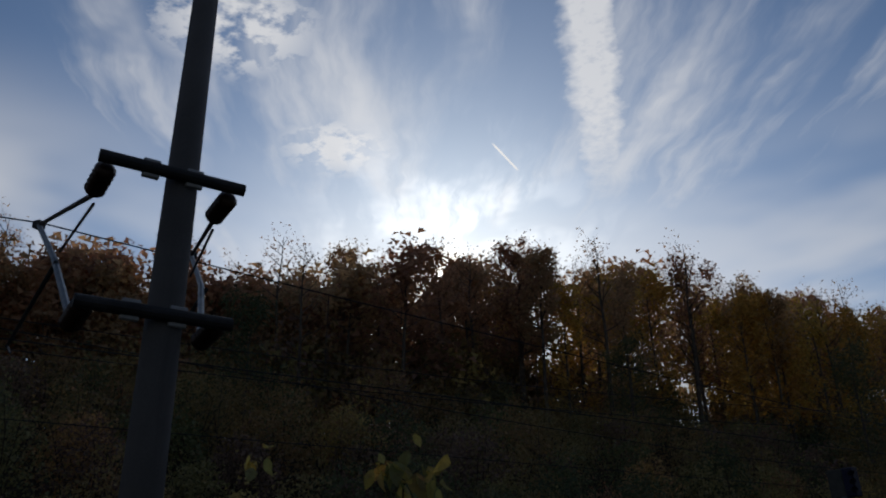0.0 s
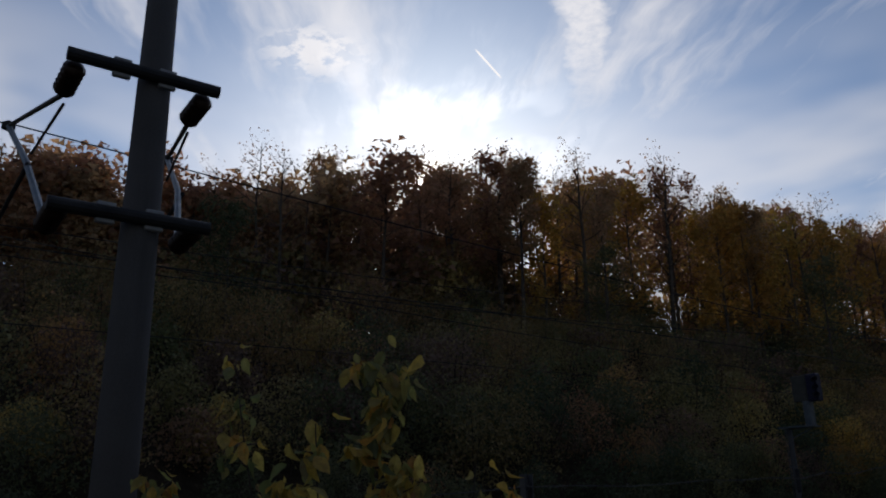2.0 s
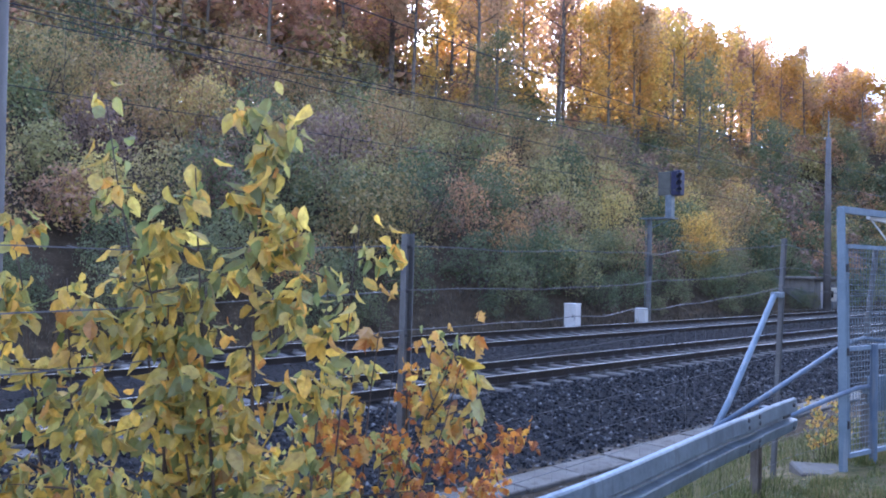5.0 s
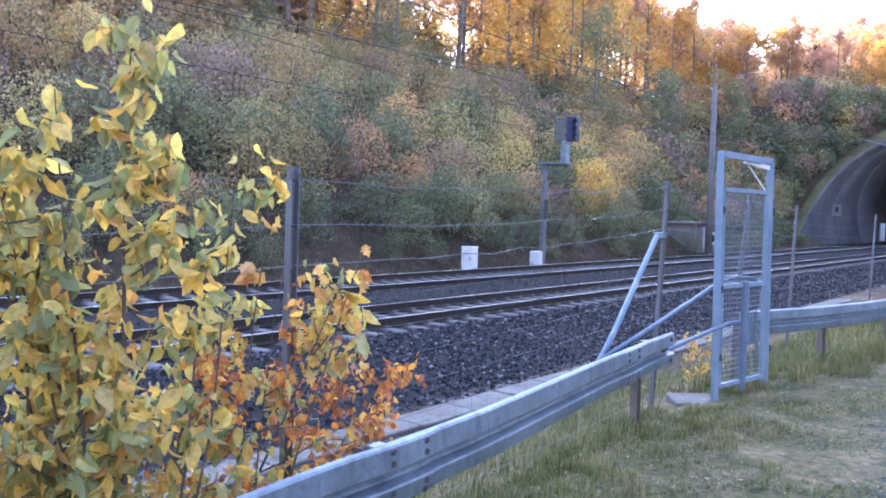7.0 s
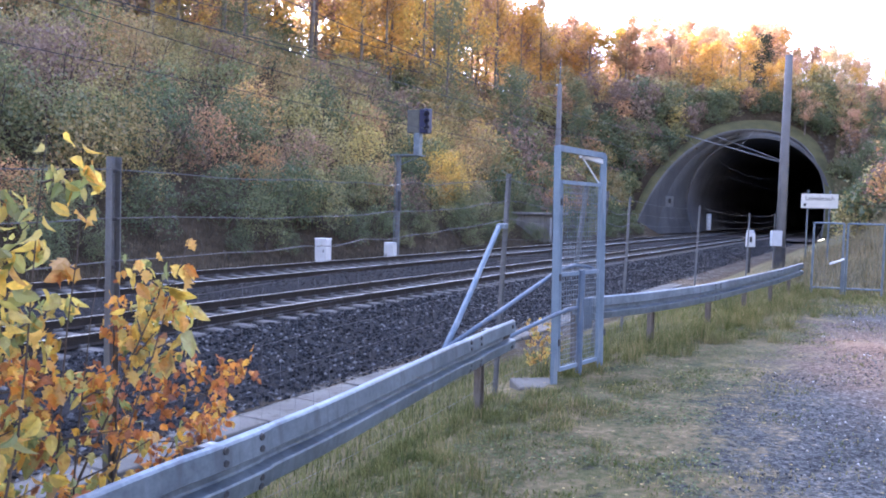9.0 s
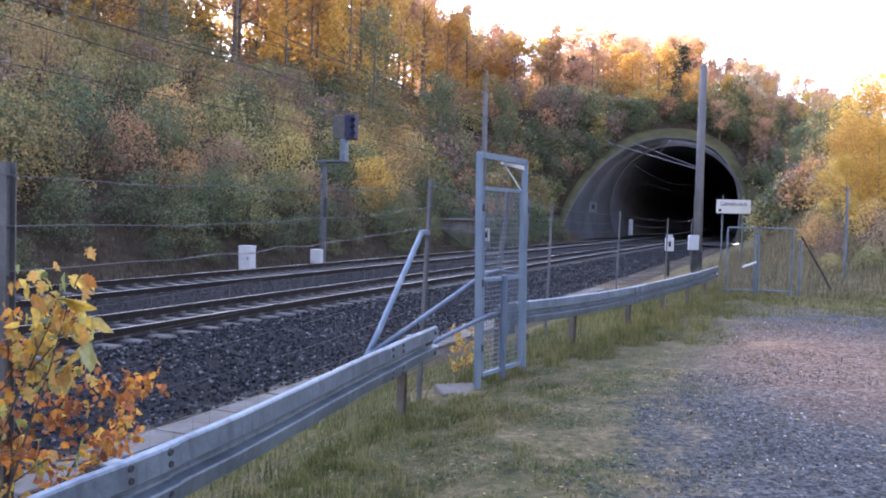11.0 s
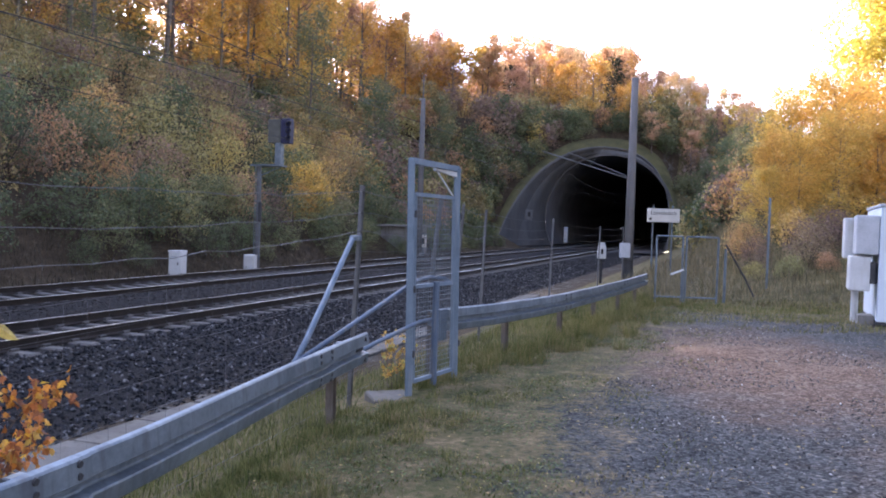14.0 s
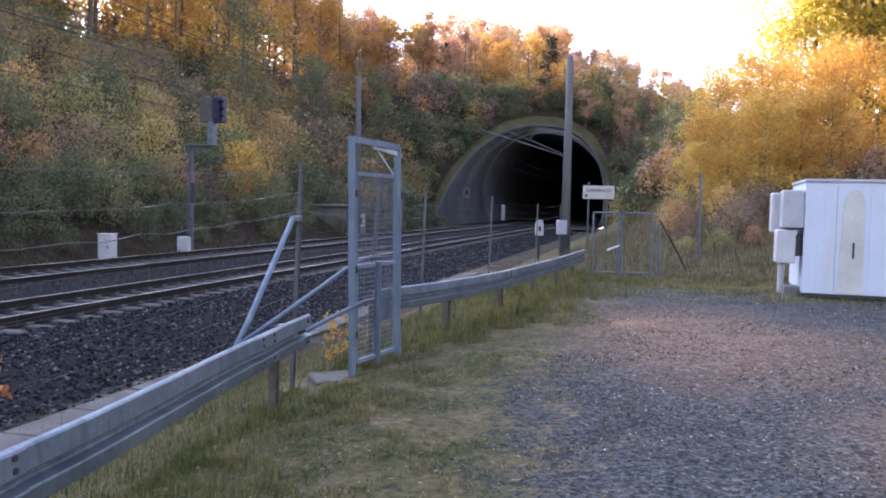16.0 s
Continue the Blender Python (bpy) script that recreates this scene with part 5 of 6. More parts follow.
def tree_meshes(seed, h, base, radius, leaves, size, mat, bark, bare=0.0, sprays=0):
    """Trunk with limbs, and a crown of many small leaves: two meshes."""
    rng = random.Random(seed)
    nr = np.random.default_rng(seed)
    bm = bmesh.new()
    lean = Vector((rng.uniform(-0.03, 0.03), rng.uniform(-0.03, 0.03), 1))
    r0 = h * 0.011
    tr = [lean * (h * q) + Vector((rng.uniform(-1, 1), rng.uniform(-1, 1), 0)) * 0.012 * h * q for q in (0, 0.12, 0.3, 0.5, 0.7, 0.86, 0.98)]
    tr[0].z -= 0.6
    tube(bm, tr, [r0 * 1.25, r0, r0 * 0.85, r0 * 0.66, r0 * 0.44, r0 * 0.24, r0 * 0.08], 7, caps=False)
    ends = []
    count = int(15 * (1 - base) + 9)
    for k in range(count):
        q = base + (0.96 - base) * (k + rng.random()) / count
        i = q * h
        p = lean * i
        a = rng.uniform(0, 6.283)
        rel = (q - base) / (1 - base)
        ln = radius * (0.35 + 0.8 * math.sin(math.pi * min(0.25 + rel * 0.72, 1.0))) * rng.uniform(0.65, 1.15)
        limb_mesh(bm, rng, p, Vector((math.cos(a), math.sin(a), 0.35 + 0.8 * rel)).normalized(), ln, r0 * 0.36 * (1.15 - rel * 0.7), 1, ends)
    ends += [lean * (h * q) for q in (0.9, 0.95, 1.0)]
    trunk = finish(bm, "trunk", bark, True)
    if leaves == 0:
        return trunk, None
    idx = nr.choice(len(ends), size=max(8, int(len(ends) * (1 - bare))), replace=False)
    cs = np.array([tuple(ends[i]) for i in idx])
    per = max(1, int(leaves / len(cs)))
    v, f = leaf_cards(nr, cs, size, radius * 0.24, per)
    if sprays:
        cc = cs[nr.choice(len(cs), sprays, replace=len(cs) < sprays)]
        v2, f2 = clump_leaves(nr, cc, radius * nr.uniform(0.14, 0.27, sprays), size, leaves, 1.25)
        v, f = np.concatenate([v, v2]), np.concatenate([f, f2 + len(v)])
    return trunk, raw("crown", v.tolist(), f.tolist(), mat)


def place_tree(name, meshes, x, y, scale, rz, label, category, group, sink=0.0, squash=1.0):
    t = thing(name, (x, y, ground_at(x, y) - sink), label, category, group, rz)
    t.scale = (scale * squash, scale * squash, scale)
    part_of("trunk", meshes[0], t)
    if meshes[1] is not None:
        part_of("crown", meshes[1], t)
    return t


def shrub_meshes(seed, h, radius, leaves, size, mat):
    """Stems, and foliage in a handful of rounded clumps with gaps between them."""
    rng = random.Random(seed)
    nr = np.random.default_rng(seed + 100)
    bm = bmesh.new()
    ends = []
    for k in range(7):
        a = rng.uniform(0, 6.283)
        tilt = rng.uniform(0.15, 0.75)
        limb_mesh(bm, rng, Vector((math.cos(a) * 0.12 * radius, math.sin(a) * 0.12 * radius, -0.2)), Vector((math.cos(a) * tilt, math.sin(a) * tilt, 1)).normalized(), h * rng.uniform(0.6, 1.0), 0.028, 1, ends, 4, 1)
    stems = finish(bm, "stems", TWIG)
    n = 17
    cs, rs = [], []
    for k in range(n):
        q = (k + 0.5) / n
        a = 2.4 * k + rng.uniform(-0.4, 0.4)
        z = h * (0.12 + 0.74 * q) * rng.uniform(0.88, 1.1)
        rr = radius * (0.62 * math.sqrt(max(1.0 - q * q, 0.02))) * rng.uniform(0.7, 1.15)
        cs.append((math.cos(a) * rr, math.sin(a) * rr, z))
        rs.append(radius * rng.uniform(0.22, 0.4))
    v, f = clump_leaves(nr, np.array(cs), np.array(rs), size, int(leaves * 0.8))
    v2, f2 = leaf_cards(nr, np.array([tuple(e) for e in ends]), size, radius * 0.16, max(1, int(leaves * 0.2) // len(ends)), 0.1)
    v, f = np.concatenate([v, v2]), np.concatenate([f, f2 + len(v)])
    return stems, raw("foliage", v.tolist(), f.tolist(), mat)


FOREST = [tree_meshes(11 + k, 14.0, (0.36, 0.46, 0.3, 0.5, 0.4)[k], (2.3, 2.0, 2.5, 1.9, 2.2)[k], 1900, 0.2, LEAF_RUST, BARK, 0.1 if k % 2 else 0.0, sprays=45) for k in range(5)]
BACK = [tree_meshes(21 + k, 14.0, 0.12, 2.6, 1500, 0.42, LEAF_RUST, BARK) for k in range(2)]
GOLDEN = [tree_meshes(31 + k, 11.0, (0.12, 0.16, 0.1)[k], (2.0, 1.8, 2.2)[k], 1300, 0.22, LEAF_YELLOW, BIRCH_BARK, sprays=45) for k in range(3)]
BIRCH = [tree_meshes(36 + k, 6.0, (0.08, 0.12, 0.06)[k], (1.7, 1.5, 1.9)[k], 4500, 0.085, LEAF_YELLOW, BIRCH_BARK, sprays=70) for k in range(3)]
TALL = [tree_meshes(46 + k, 14.0, 0.14, 3.2, 8000, 0.18, LEAF_LIME, BARK, sprays=80) for k in range(2)]
BARE = [tree_meshes(51 + k, 14.0, 0.3, 1.9, 420, 0.16, LEAF_RUST, BARK, 0.3) for k in range(3)]
GREENS = [tree_meshes(61 + k, 9.0, 0.06, 2.2, 2000, 0.15, LEAF_GREEN, BARK, sprays=50) for k in range(2)]
CONIFER = [tree_meshes(71, 13.0, 0.1, 2.4, 3000, 0.3, LEAF_CONIFER, BARK)]
SHRUBS = [shrub_meshes(81 + k, (2.6, 2.2, 3.2, 1.8, 2.6, 3.0)[k], (1.7, 1.5, 1.8, 1.5, 2.0, 1.6)[k], 2100, 0.088, LEAF_SHRUB) for k in range(6)]
GREEN_SHRUBS = [shrub_meshes(91 + k, (2.4, 3.0)[k], (1.9, 1.7)[k], 2300, 0.088, LEAF_GREEN) for k in range(2)]
GOLD_SHRUBS = [shrub_meshes(101 + k, (2.8, 3.6)[k], (1.7, 1.8)[k], 2000, 0.085, LEAF_STRAW) for k in range(2)]
FAR_SHRUBS = [shrub_meshes(111 + k, (2.8, 3.2, 2.4)[k], (1.8, 1.7, 1.9)[k], 750, 0.19, (LEAF_SHRUB, LEAF_STRAW, LEAF_SHRUB)[k]) for k in range(3)]
ORANGE_SHRUB = shrub_meshes(131, 3.0, 1.6, 2000, 0.11, LEAF_YELLOW)
FAR_GREEN = [shrub_meshes(121, 2.6, 1.8, 800, 0.18, LEAF_GREEN)]


def world_of(s, o):
    p = so(s, o)
    return p.x, p.y


def forest():
    rng = random.Random(7)
    label = "tall slender tree with rust-brown autumn leaves on the ridge"
    # ridge to the left of the line
    spots = []
    for s0 in np.arange(-44, 128, 3.7):
        for o0 in (41.5, 45.5, 50, 52.5, 55, 58.5, 62):
            s, o = s0 + rng.uniform(-1.8, 1.8), o0 + rng.uniform(-1.7, 1.7)
            if rng.random() < 0.07 or (s > 100 and o0 > 58) or (s < 33 and o0 < 44) or (s < 16 and o0 < 48) or (o0 in (52.5, 58.5) and s > 42) or (o0 > 60 and 66 < s < 90):
                continue
            spots.append((s, o, o0))
    for s, o, o0 in spots:
        x, y = world_of(s, o)
        k = rng.random()
        sc = rng.uniform(0.92, 1.12) * (0.85 + 0.07 * float(sm(s, 2, 26)) + 0.2 * float(sm(s, 26, 60)))
        if o0 > 54 or (s < 27 and k < 0.6):
            place_tree("forest_tree", rng.choice(BACK), x, y, sc * 0.96, rng.uniform(0, 360), "dense rust-brown tree deep in the ridge woods", "tree", "forest trees", squash=1.2)
        elif k < (0.7 if s < 38 else 0.4):
            place_tree("forest_tree", rng.choice(FOREST), x, y, sc, rng.uniform(0, 360), label, "tree", "forest trees")
        elif k < 0.72 and s > 10:
            place_tree("golden_tree", rng.choice(GOLDEN), x, y, sc * 1.1, rng.uniform(0, 360), "golden-yellow autumn tree among the ridge woods", "tree", "golden trees")
        else:
            place_tree("bare_tree", rng.choice(BARE), x, y, sc * 1.1, rng.uniform(0, 360), "nearly bare tree with thin twigs on the ridge", "tree", "bare trees")
    for k in range(46):
        x, y = world_of(rng.uniform(-12, 27), rng.uniform(49, 57))
        place_tree("forest_tree", rng.choice(BACK + FOREST[:1]), x, y, rng.uniform(0.72, 0.86), rng.uniform(0, 360), "dense rust-brown tree deep in the ridge woods", "tree", "forest trees", squash=1.25)
    # hill over the tunnel
    for s0 in np.arange(105, 160, 4.8):
        for o0 in np.arange(-18, 46, 4.9):
            s, o = s0 + rng.uniform(-2, 2), o0 + rng.uniform(-2, 2)
            x, y = world_of(s, o)
            k = rng.random()
            if k < 0.5 or s0 > 135:
                place_tree("forest_tree", rng.choice(FOREST if s0 < 128 else BACK), x, y, rng.uniform(0.66, 0.92) * (1.24 if o > 28 else 0.86 if o > 14 else 0.5), rng.uniform(0, 360), "slender autumn tree above the tunnel portal", "tree", "forest trees", squash=1.3)
            elif k < 0.9:
                place_tree("golden_tree", rng.choice(GOLDEN), x, y, rng.uniform(0.75, 1.05) * (1.24 if o > 28 else 0.86 if o > 14 else 0.5), rng.uniform(0, 360), "golden-orange autumn tree above the tunnel portal", "tree", "golden trees", squash=1.3)
            elif k < 0.94 and o > 14:
                place_tree("conifer", CONIFER[0], x, y, rng.uniform(0.5, 0.7), rng.uniform(0, 360), "dark green conifer on the hill top", "tree", "conifers")
    # greener trees down the slope
    for s, o, sc in ((56, 31, 1.2), (62, 28, 0.9), (38, 36, 0.85), (70, 31, 0.9), (12, 36, 0.8), (78, 27, 0.8), (84, 30, 0.8)):
        x, y = world_of(s, o)
        place_tree("green_tree", GREENS[int(s) % 2], x, y, sc, s * 37, "dull green leafy tree on the cutting slope", "tree", "slope trees")


def slope_shrubs():
    rng = random.Random(17)
    for s0 in np.arange(-12, 100, 2.8):
        for o0 in (19.9, 20.9, 22.0, 23.4, 25.0, 27.4, 30.0, 32.8, 35.8, 39.0, 42.5, 46.0):
            if rng.random() < (0.05 if o0 < 38 else 0.15):
                continue
            s, o = s0 + rng.uniform(-1.2, 1.2), o0 + rng.uniform(-1.3, 1.3) * (0.4 if o0 < 22 else 1.0)
            u, v = arch_uv(s, o)
            if s > 78 and u * u + v * v < 1.5:
                continue
            x, y = world_of(s, o)
            k = rng.random()
            sc = rng.uniform(0.8, 1.25) * (0.42 if o < 20 else 0.62 if o < 21.2 else 0.8 if o < 22.5 else 0.95 if o < 25 else 1.2)
            k = 0.55 * k + 0.45 * (0.5 + 0.36 * float(wob(s, o, 0.23, 2.6)))
            far = s > 52
            if k < 0.54 and o > 21.5:
                place_tree("shrub", rng.choice(FAR_SHRUBS[::2] if far else SHRUBS), x, y, sc, rng.uniform(0, 360), "dense autumn shrub on the cutting slope", "shrub", "slope shrubs")
            elif o < 22.5 or (k < 0.74 if o < 29 else k < 0.6):
                place_tree("green_shrub", rng.choice(FAR_GREEN if far else GREEN_SHRUBS), x, y, sc, rng.uniform(0, 360), "dull green bushy shrub on the cutting slope", "shrub", "slope shrubs")
            else:
                place_tree("golden_shrub", rng.choice(FAR_SHRUBS[1:2] if far else GOLD_SHRUBS), x, y, sc, rng.uniform(0, 360), "yellow-brown shrub on the cutting slope", "shrub", "slope shrubs")
    # the bright bush behind the signal
    for s, o, sc in ((42.0, 23.4, 1.2), (40.4, 22.8, 0.8)):
        x, y = world_of(s, o)
        place_tree("orange_shrub", ORANGE_SHRUB, x, y, sc, s * 31, "orange-yellow autumn shrub standing behind the signal", "shrub", "orange shrubs")
    # understory over the portal and along the ridge's edge
    for k in range(110):
        s, o = rng.uniform(101, 124), rng.uniform(-8, 40)
        u, v = arch_uv(s, o)
        if u * u + v * v < 1.7:
            continue
        x, y = world_of(s, o)
        place_tree("undergrowth", rng.choice(FAR_SHRUBS), x, y, rng.uniform(1.0, 1.6), rng.uniform(0, 360), "brown autumn undergrowth on the hill over the tunnel", "shrub", "hill undergrowth")
    for s0 in np.arange(-40, 100, 3.6):
        for o0 in (48, 55):
            x, y = world_of(s0 + rng.uniform(-1.4, 1.4), o0 + rng.uniform(-2, 2))
            place_tree("undergrowth", rng.choice(FAR_SHRUBS), x, y, rng.uniform(1.3, 1.9), rng.uniform(0, 360), "brown autumn undergrowth among the ridge trees", "shrub", "ridge undergrowth")
    for k in range(34):
        x, y = world_of(rng.uniform(14, 42), rng.uniform(46, 54))
        place_tree("undergrowth", rng.choice(FAR_SHRUBS), x, y, rng.uniform(1.7, 2.3), rng.uniform(0, 360), "brown autumn undergrowth among the ridge trees", "shrub", "ridge undergrowth")
    # round the portal
    for k in range(180):
        a = rng.choice((rng.uniform(4, 176), rng.uniform(60, 178)))
        gr = rng.uniform(1.2, 1.9)
        c, v = math.cos(radians(a)) * gr, math.sin(radians(a)) * gr
        x, y = world_of(MID[0] + HALF[0] * c + APEX[0] * v, MID[1] + HALF[1] * c + APEX[1] * v)
        place_tree("portal_shrub", rng.choice(FAR_SHRUBS[:1] + FAR_GREEN * 2), x, y, rng.uniform(0.6, 1.1), rng.uniform(0, 360), "dark tangled shrub beside the tunnel portal", "shrub", "portal shrubs")


def right_bank():
    rng = random.Random(23)
    label = "golden-orange birch-like tree on the bank"
    for x, y, sc in ((9.3, 28.5, 0.4), (10.3, 28.3, 0.48), (11.6, 28.8, 0.5), (10.0, 30.2, 0.5), (12.8, 28.2, 0.52), (10.5, 31.5, 0.55), (11.2, 32, 0.68), (12.0, 29.5, 0.72), (13.2, 31.5, 0.85), (14.6, 29, 0.82), (15.8, 32, 0.9), (12.6, 36, 0.85),
                     (15, 36, 0.95), (17.5, 30, 0.95), (11.3, 27.5, 0.55), (13.4, 27, 0.6), (16.5, 27.5, 0.8), (19, 28, 0.9), (20.5, 29, 1.0)):
        place_tree("golden_tree", rng.choice(BIRCH), x, y, min(sc, 0.73) * 1.08, rng.uniform(0, 360), label, "tree", "bank trees", squash=1.15)
    for x, y, sc in ((17.2, 37.0, 0.8), (18.4, 34.5, 0.72), (20.4, 33.5, 0.8), (18.2, 36.5, 0.9), (20.0, 36, 1.0), (22.5, 34, 1.05), (21.5, 40, 1.1), (25, 38, 1.1), (27, 33, 1.05)):
        place_tree("golden_tree", rng.choice(TALL), x, y, sc, rng.uniform(0, 360), "tall lime-yellow leaved tree towering over the bank", "tree", "tall bank trees")
    for k in range(64):
        s, o = rng.uniform(38, 100), rng.uniform(-13, 1.5)
        x, y = world_of(s, o)
        place_tree("golden_shrub", rng.choice(FAR_SHRUBS[::2] + FAR_GREEN), x, y, rng.uniform(0.55, 1.0), rng.uniform(0, 360), "brown and yellow shrub on the bank before the tunnel", "shrub", "bank shrubs")
    for k in range(34):
        s, o = rng.uniform(72, 108), rng.uniform(-16, 1.5)
        x, y = world_of(s, o)
        if o > -7.5:
            place_tree("green_tree", rng.choice(GREENS), x, y, rng.uniform(0.4, 0.65), rng.uniform(0, 360), "dull green tree beside the tunnel mouth", "tree", "portal trees")
        else:
            place_tree("golden_tree", rng.choice(GOLDEN), x, y, rng.uniform(0.35, 0.6), rng.uniform(0, 360), "golden autumn tree on the bank before the tunnel", "tree", "far bank trees")
    for x, y, sc in ((8.0, 22.5, 0.35), (8.9, 23.5, 0.5), (10, 22.5, 0.45), (7.3, 23.2, 0.3), (11, 24.5, 0.5), (12.5, 24, 0.6), (14, 25, 0.7), (9.5, 26.5, 0.6), (11, 27.5, 0.7), (8.3, 28, 0.5),
                     (9.2, 24.6, 0.42), (10.6, 23.6, 0.4), (11.8, 23.2, 0.42), (12.2, 25.6, 0.55), (13.2, 23.4, 0.5), (10.2, 25.3, 0.5), (7.9, 25.2, 0.4), (8.8, 29.5, 0.5), (14.8, 23.8, 0.55), (9.6, 21.9, 0.3), (10.7, 22.1, 0.34), (11.8, 22.3, 0.36), (13.0, 22.4, 0.4), (8.9, 22.2, 0.28)):
        place_tree("bramble_bush", rng.choice(SHRUBS[:4]), x, y, sc, rng.uniform(0, 360), "low brown and green bramble on the bank", "shrub", "bank brambles")


forest()
slope_shrubs()
right_bank()


def blades(name, label, rng, xs, ys, hs, mat, lean=0.5, width=0.006):
    n = len(xs)
    z = height(*plan(xs, ys))
    a = rng.uniform(0, 6.283, n)
    k = rng.uniform(0.1, 1.0, n) * lean * hs
    dx, dy = np.cos(a), np.sin(a)
    w = width * rng.uniform(0.6, 1.4, n)
    p0 = np.stack([xs - dy * w, ys + dx * w, z - 0.01], -1)
    p1 = np.stack([xs + dy * w, ys - dx * w, z - 0.01], -1)
    p2 = np.stack([xs + dx * k * 0.4 - dy * w * 0.7, ys + dy * k * 0.4 + dx * w * 0.7, z + hs * 0.62], -1)
    p3 = np.stack([xs + dx * k * 0.4 + dy * w * 0.7, ys + dy * k * 0.4 - dx * w * 0.7, z + hs * 0.62], -1)
    p4 = np.stack([xs + dx * k, ys + dy * k, z + hs], -1)
    v = np.stack([p0, p1, p2, p3, p4], 1).reshape(-1, 3)
    f = (np.array([[0, 1, 3], [0, 3, 2], [2, 3, 4]])[None] + (np.arange(n) * 5)[:, None, None]).reshape(-1, 3)
    return tagged(new(name, raw(name, v.tolist(), f.tolist(), mat)), label, "grass", kind="stuff")


def barrier_x(y):
    return np.interp(y, [-2, 0.5, 2, 3, 5.1, 6.8, 8.75, 9.3, 10.15, 11.95, 15.7, 18.5, 24], [-2.14, -2.0, -1.855, -1.68, -1.42, -1.19, -0.8, -0.47, 0.07, 0.95, 2.39, 3.34, 5.0])


def grasses():
    rng = np.random.default_rng(9)
    n = 150000
    y = 1.0 + 19.5 * rng.random(n) ** 1.25
    b, e = barrier_x(y), lot_edge(y)
    q = rng.random(n) ** 1.7
    x = b - 0.35 + (e - b + 1.9) * q
    keep = (np.sin(x * 5.1 + y * 3.3) + np.sin(y * 2.7 - x * 4.1) + rng.normal(0, 0.7, n)) > -0.9
    keep &= np.hypot(x + 1.05, y - 7.65) > 0.4
    keep &= rng.random(n) > ((q - 0.35) / 0.6)
    lump = np.sin(x * 6.3 + 1.1 * np.sin(y * 2.9)) + np.sin(y * 5.2 + 1.3 * np.sin(x * 3.7)) + 0.8 * np.sin(x * 13.0 - y * 11.0)
    keep &= lump + rng.normal(0, 0.6, n) > -0.5
    x, y, q, lump = x[keep], y[keep], q[keep], lump[keep]
    h = (0.012 + 0.03 * rng.random(len(x))) * (1.0 + 0.45 * np.clip(lump, -1, 2.5)) + 0.05 * np.clip(0.3 + 0.45 * lump, 0.05, 1.3) * np.exp(-((q - 0.1) / 0.1) ** 2) * rng.random(len(x)) ** 2
    dry = rng.random(len(x)) < 0.15 + 0.75 * sm(q + 0.12 * np.sin(x * 3.0 + y * 1.7), 0.25, 0.6)
    for name, label, mat, ok in (("verge_grass", "short green grass on the verge", GRASS, ~dry), ("dry_verge_grass", "straw-coloured dry grass blades on the verge", TUFT_GRASS, dry)):
        blades(name, label, rng, x[ok], y[ok], h[ok] * (0.85 - 0.35 * sm(q[ok], 0.12, 0.35)), mat, 2.4, 0.0034)
    n = 26000
    cy = 1.5 + 17.5 * rng.random(420)
    cx = barrier_x(cy) + rng.normal(0.05, 0.22, 420) + 0.75 * rng.random(420) ** 3
    i = rng.integers(0, 420, n)
    x, y = cx[i] + rng.normal(0, 0.05, n), cy[i] + rng.normal(0, 0.06, n)
    ok = np.hypot(x + 1.05, y - 7.65) > 0.5
    x, y, i = x[ok], y[ok], i[ok]
    blades("grass_tufts", "straw-coloured grass tufts at the foot of the barriers", rng, x, y, (0.04 + 0.12 * rng.random(420) ** 2.2)[i] * rng.uniform(0.4, 1.0, len(x)) * (1 + 1.1 * sm(y, 8.3, 9.5)), TUFT_GRASS, 0.9, 0.003)
    n = 34000
    s, o = 14.5 + 5.5 * rng.random(n) ** 0.7, -13 + 15.5 * rng.random(n)
    x, y = s * ALONG.x + o * ACROSS.x, s * ALONG.y + o * ACROSS.y
    ok = (x > barrier_x(y) + 0.2) & (np.sin(x * 2.1 + y * 1.3) + np.sin(y * 3.7 - x * 1.1) + rng.normal(0, 0.6, n) > 0.5 - 0.35 * (s - 14.5))
    x, y = x[ok], y[ok]
    blades("lot_edge_grass", "short yellow-green grass along the far edge of the gravel lot", rng, x, y, 0.03 + 0.1 * rng.random(len(x)) ** 2, TUFT_GRASS, 1.0, 0.006)
    n = 30000
    y = 0.5 + 22 * rng.random(n)
    x = barrier_x(y) - 0.05 - 2.3 * rng.random(n) ** 1.2
    ok = np.hypot(x + 1.1, y - 7.75) > 0.6
    x, y = x[ok], y[ok]
    n = len(x)
    blades("fence_grass", "taller straggling grass below the fence", rng, x, y, 0.04 + 0.17 * rng.random(n) ** 2.5, GRASS, 1.2, 0.0032)
    n = 40000
    s, o = 19.3 + 26 * rng.random(n) ** 1.4, -12 + 14.5 * rng.random(n)
    x, y = s * ALONG.x + o * ACROSS.x, s * ALONG.y + o * ACROSS.y
    blades("bank_grass", "tall dry straw-coloured grass on the bank", rng, x, y, 0.1 + 0.42 * rng.random(n) ** 1.6 * sm(s, 19, 22.5), DRY_GRASS, 0.9, 0.007)
    n = 16000
    s, o = -3 + 60 * rng.random(n), 18.8 + 3.2 * rng.random(n)
    x, y = s * ALONG.x + o * ACROSS.x, s * ALONG.y + o * ACROSS.y
    blades("trackside_grass", "rank brown grass at the foot of the slope", rng, x, y, 0.06 + 0.22 * rng.random(n), BROWN_GRASS, 0.8, 0.009)


grasses()


def lot_area(r, n):
    y = 2.2 + 14.5 * r.random(n) ** 1.4
    x = lot_edge(y) + 0.15 + 9 * r.random(n) ** 1.1
    return plan(x, y)


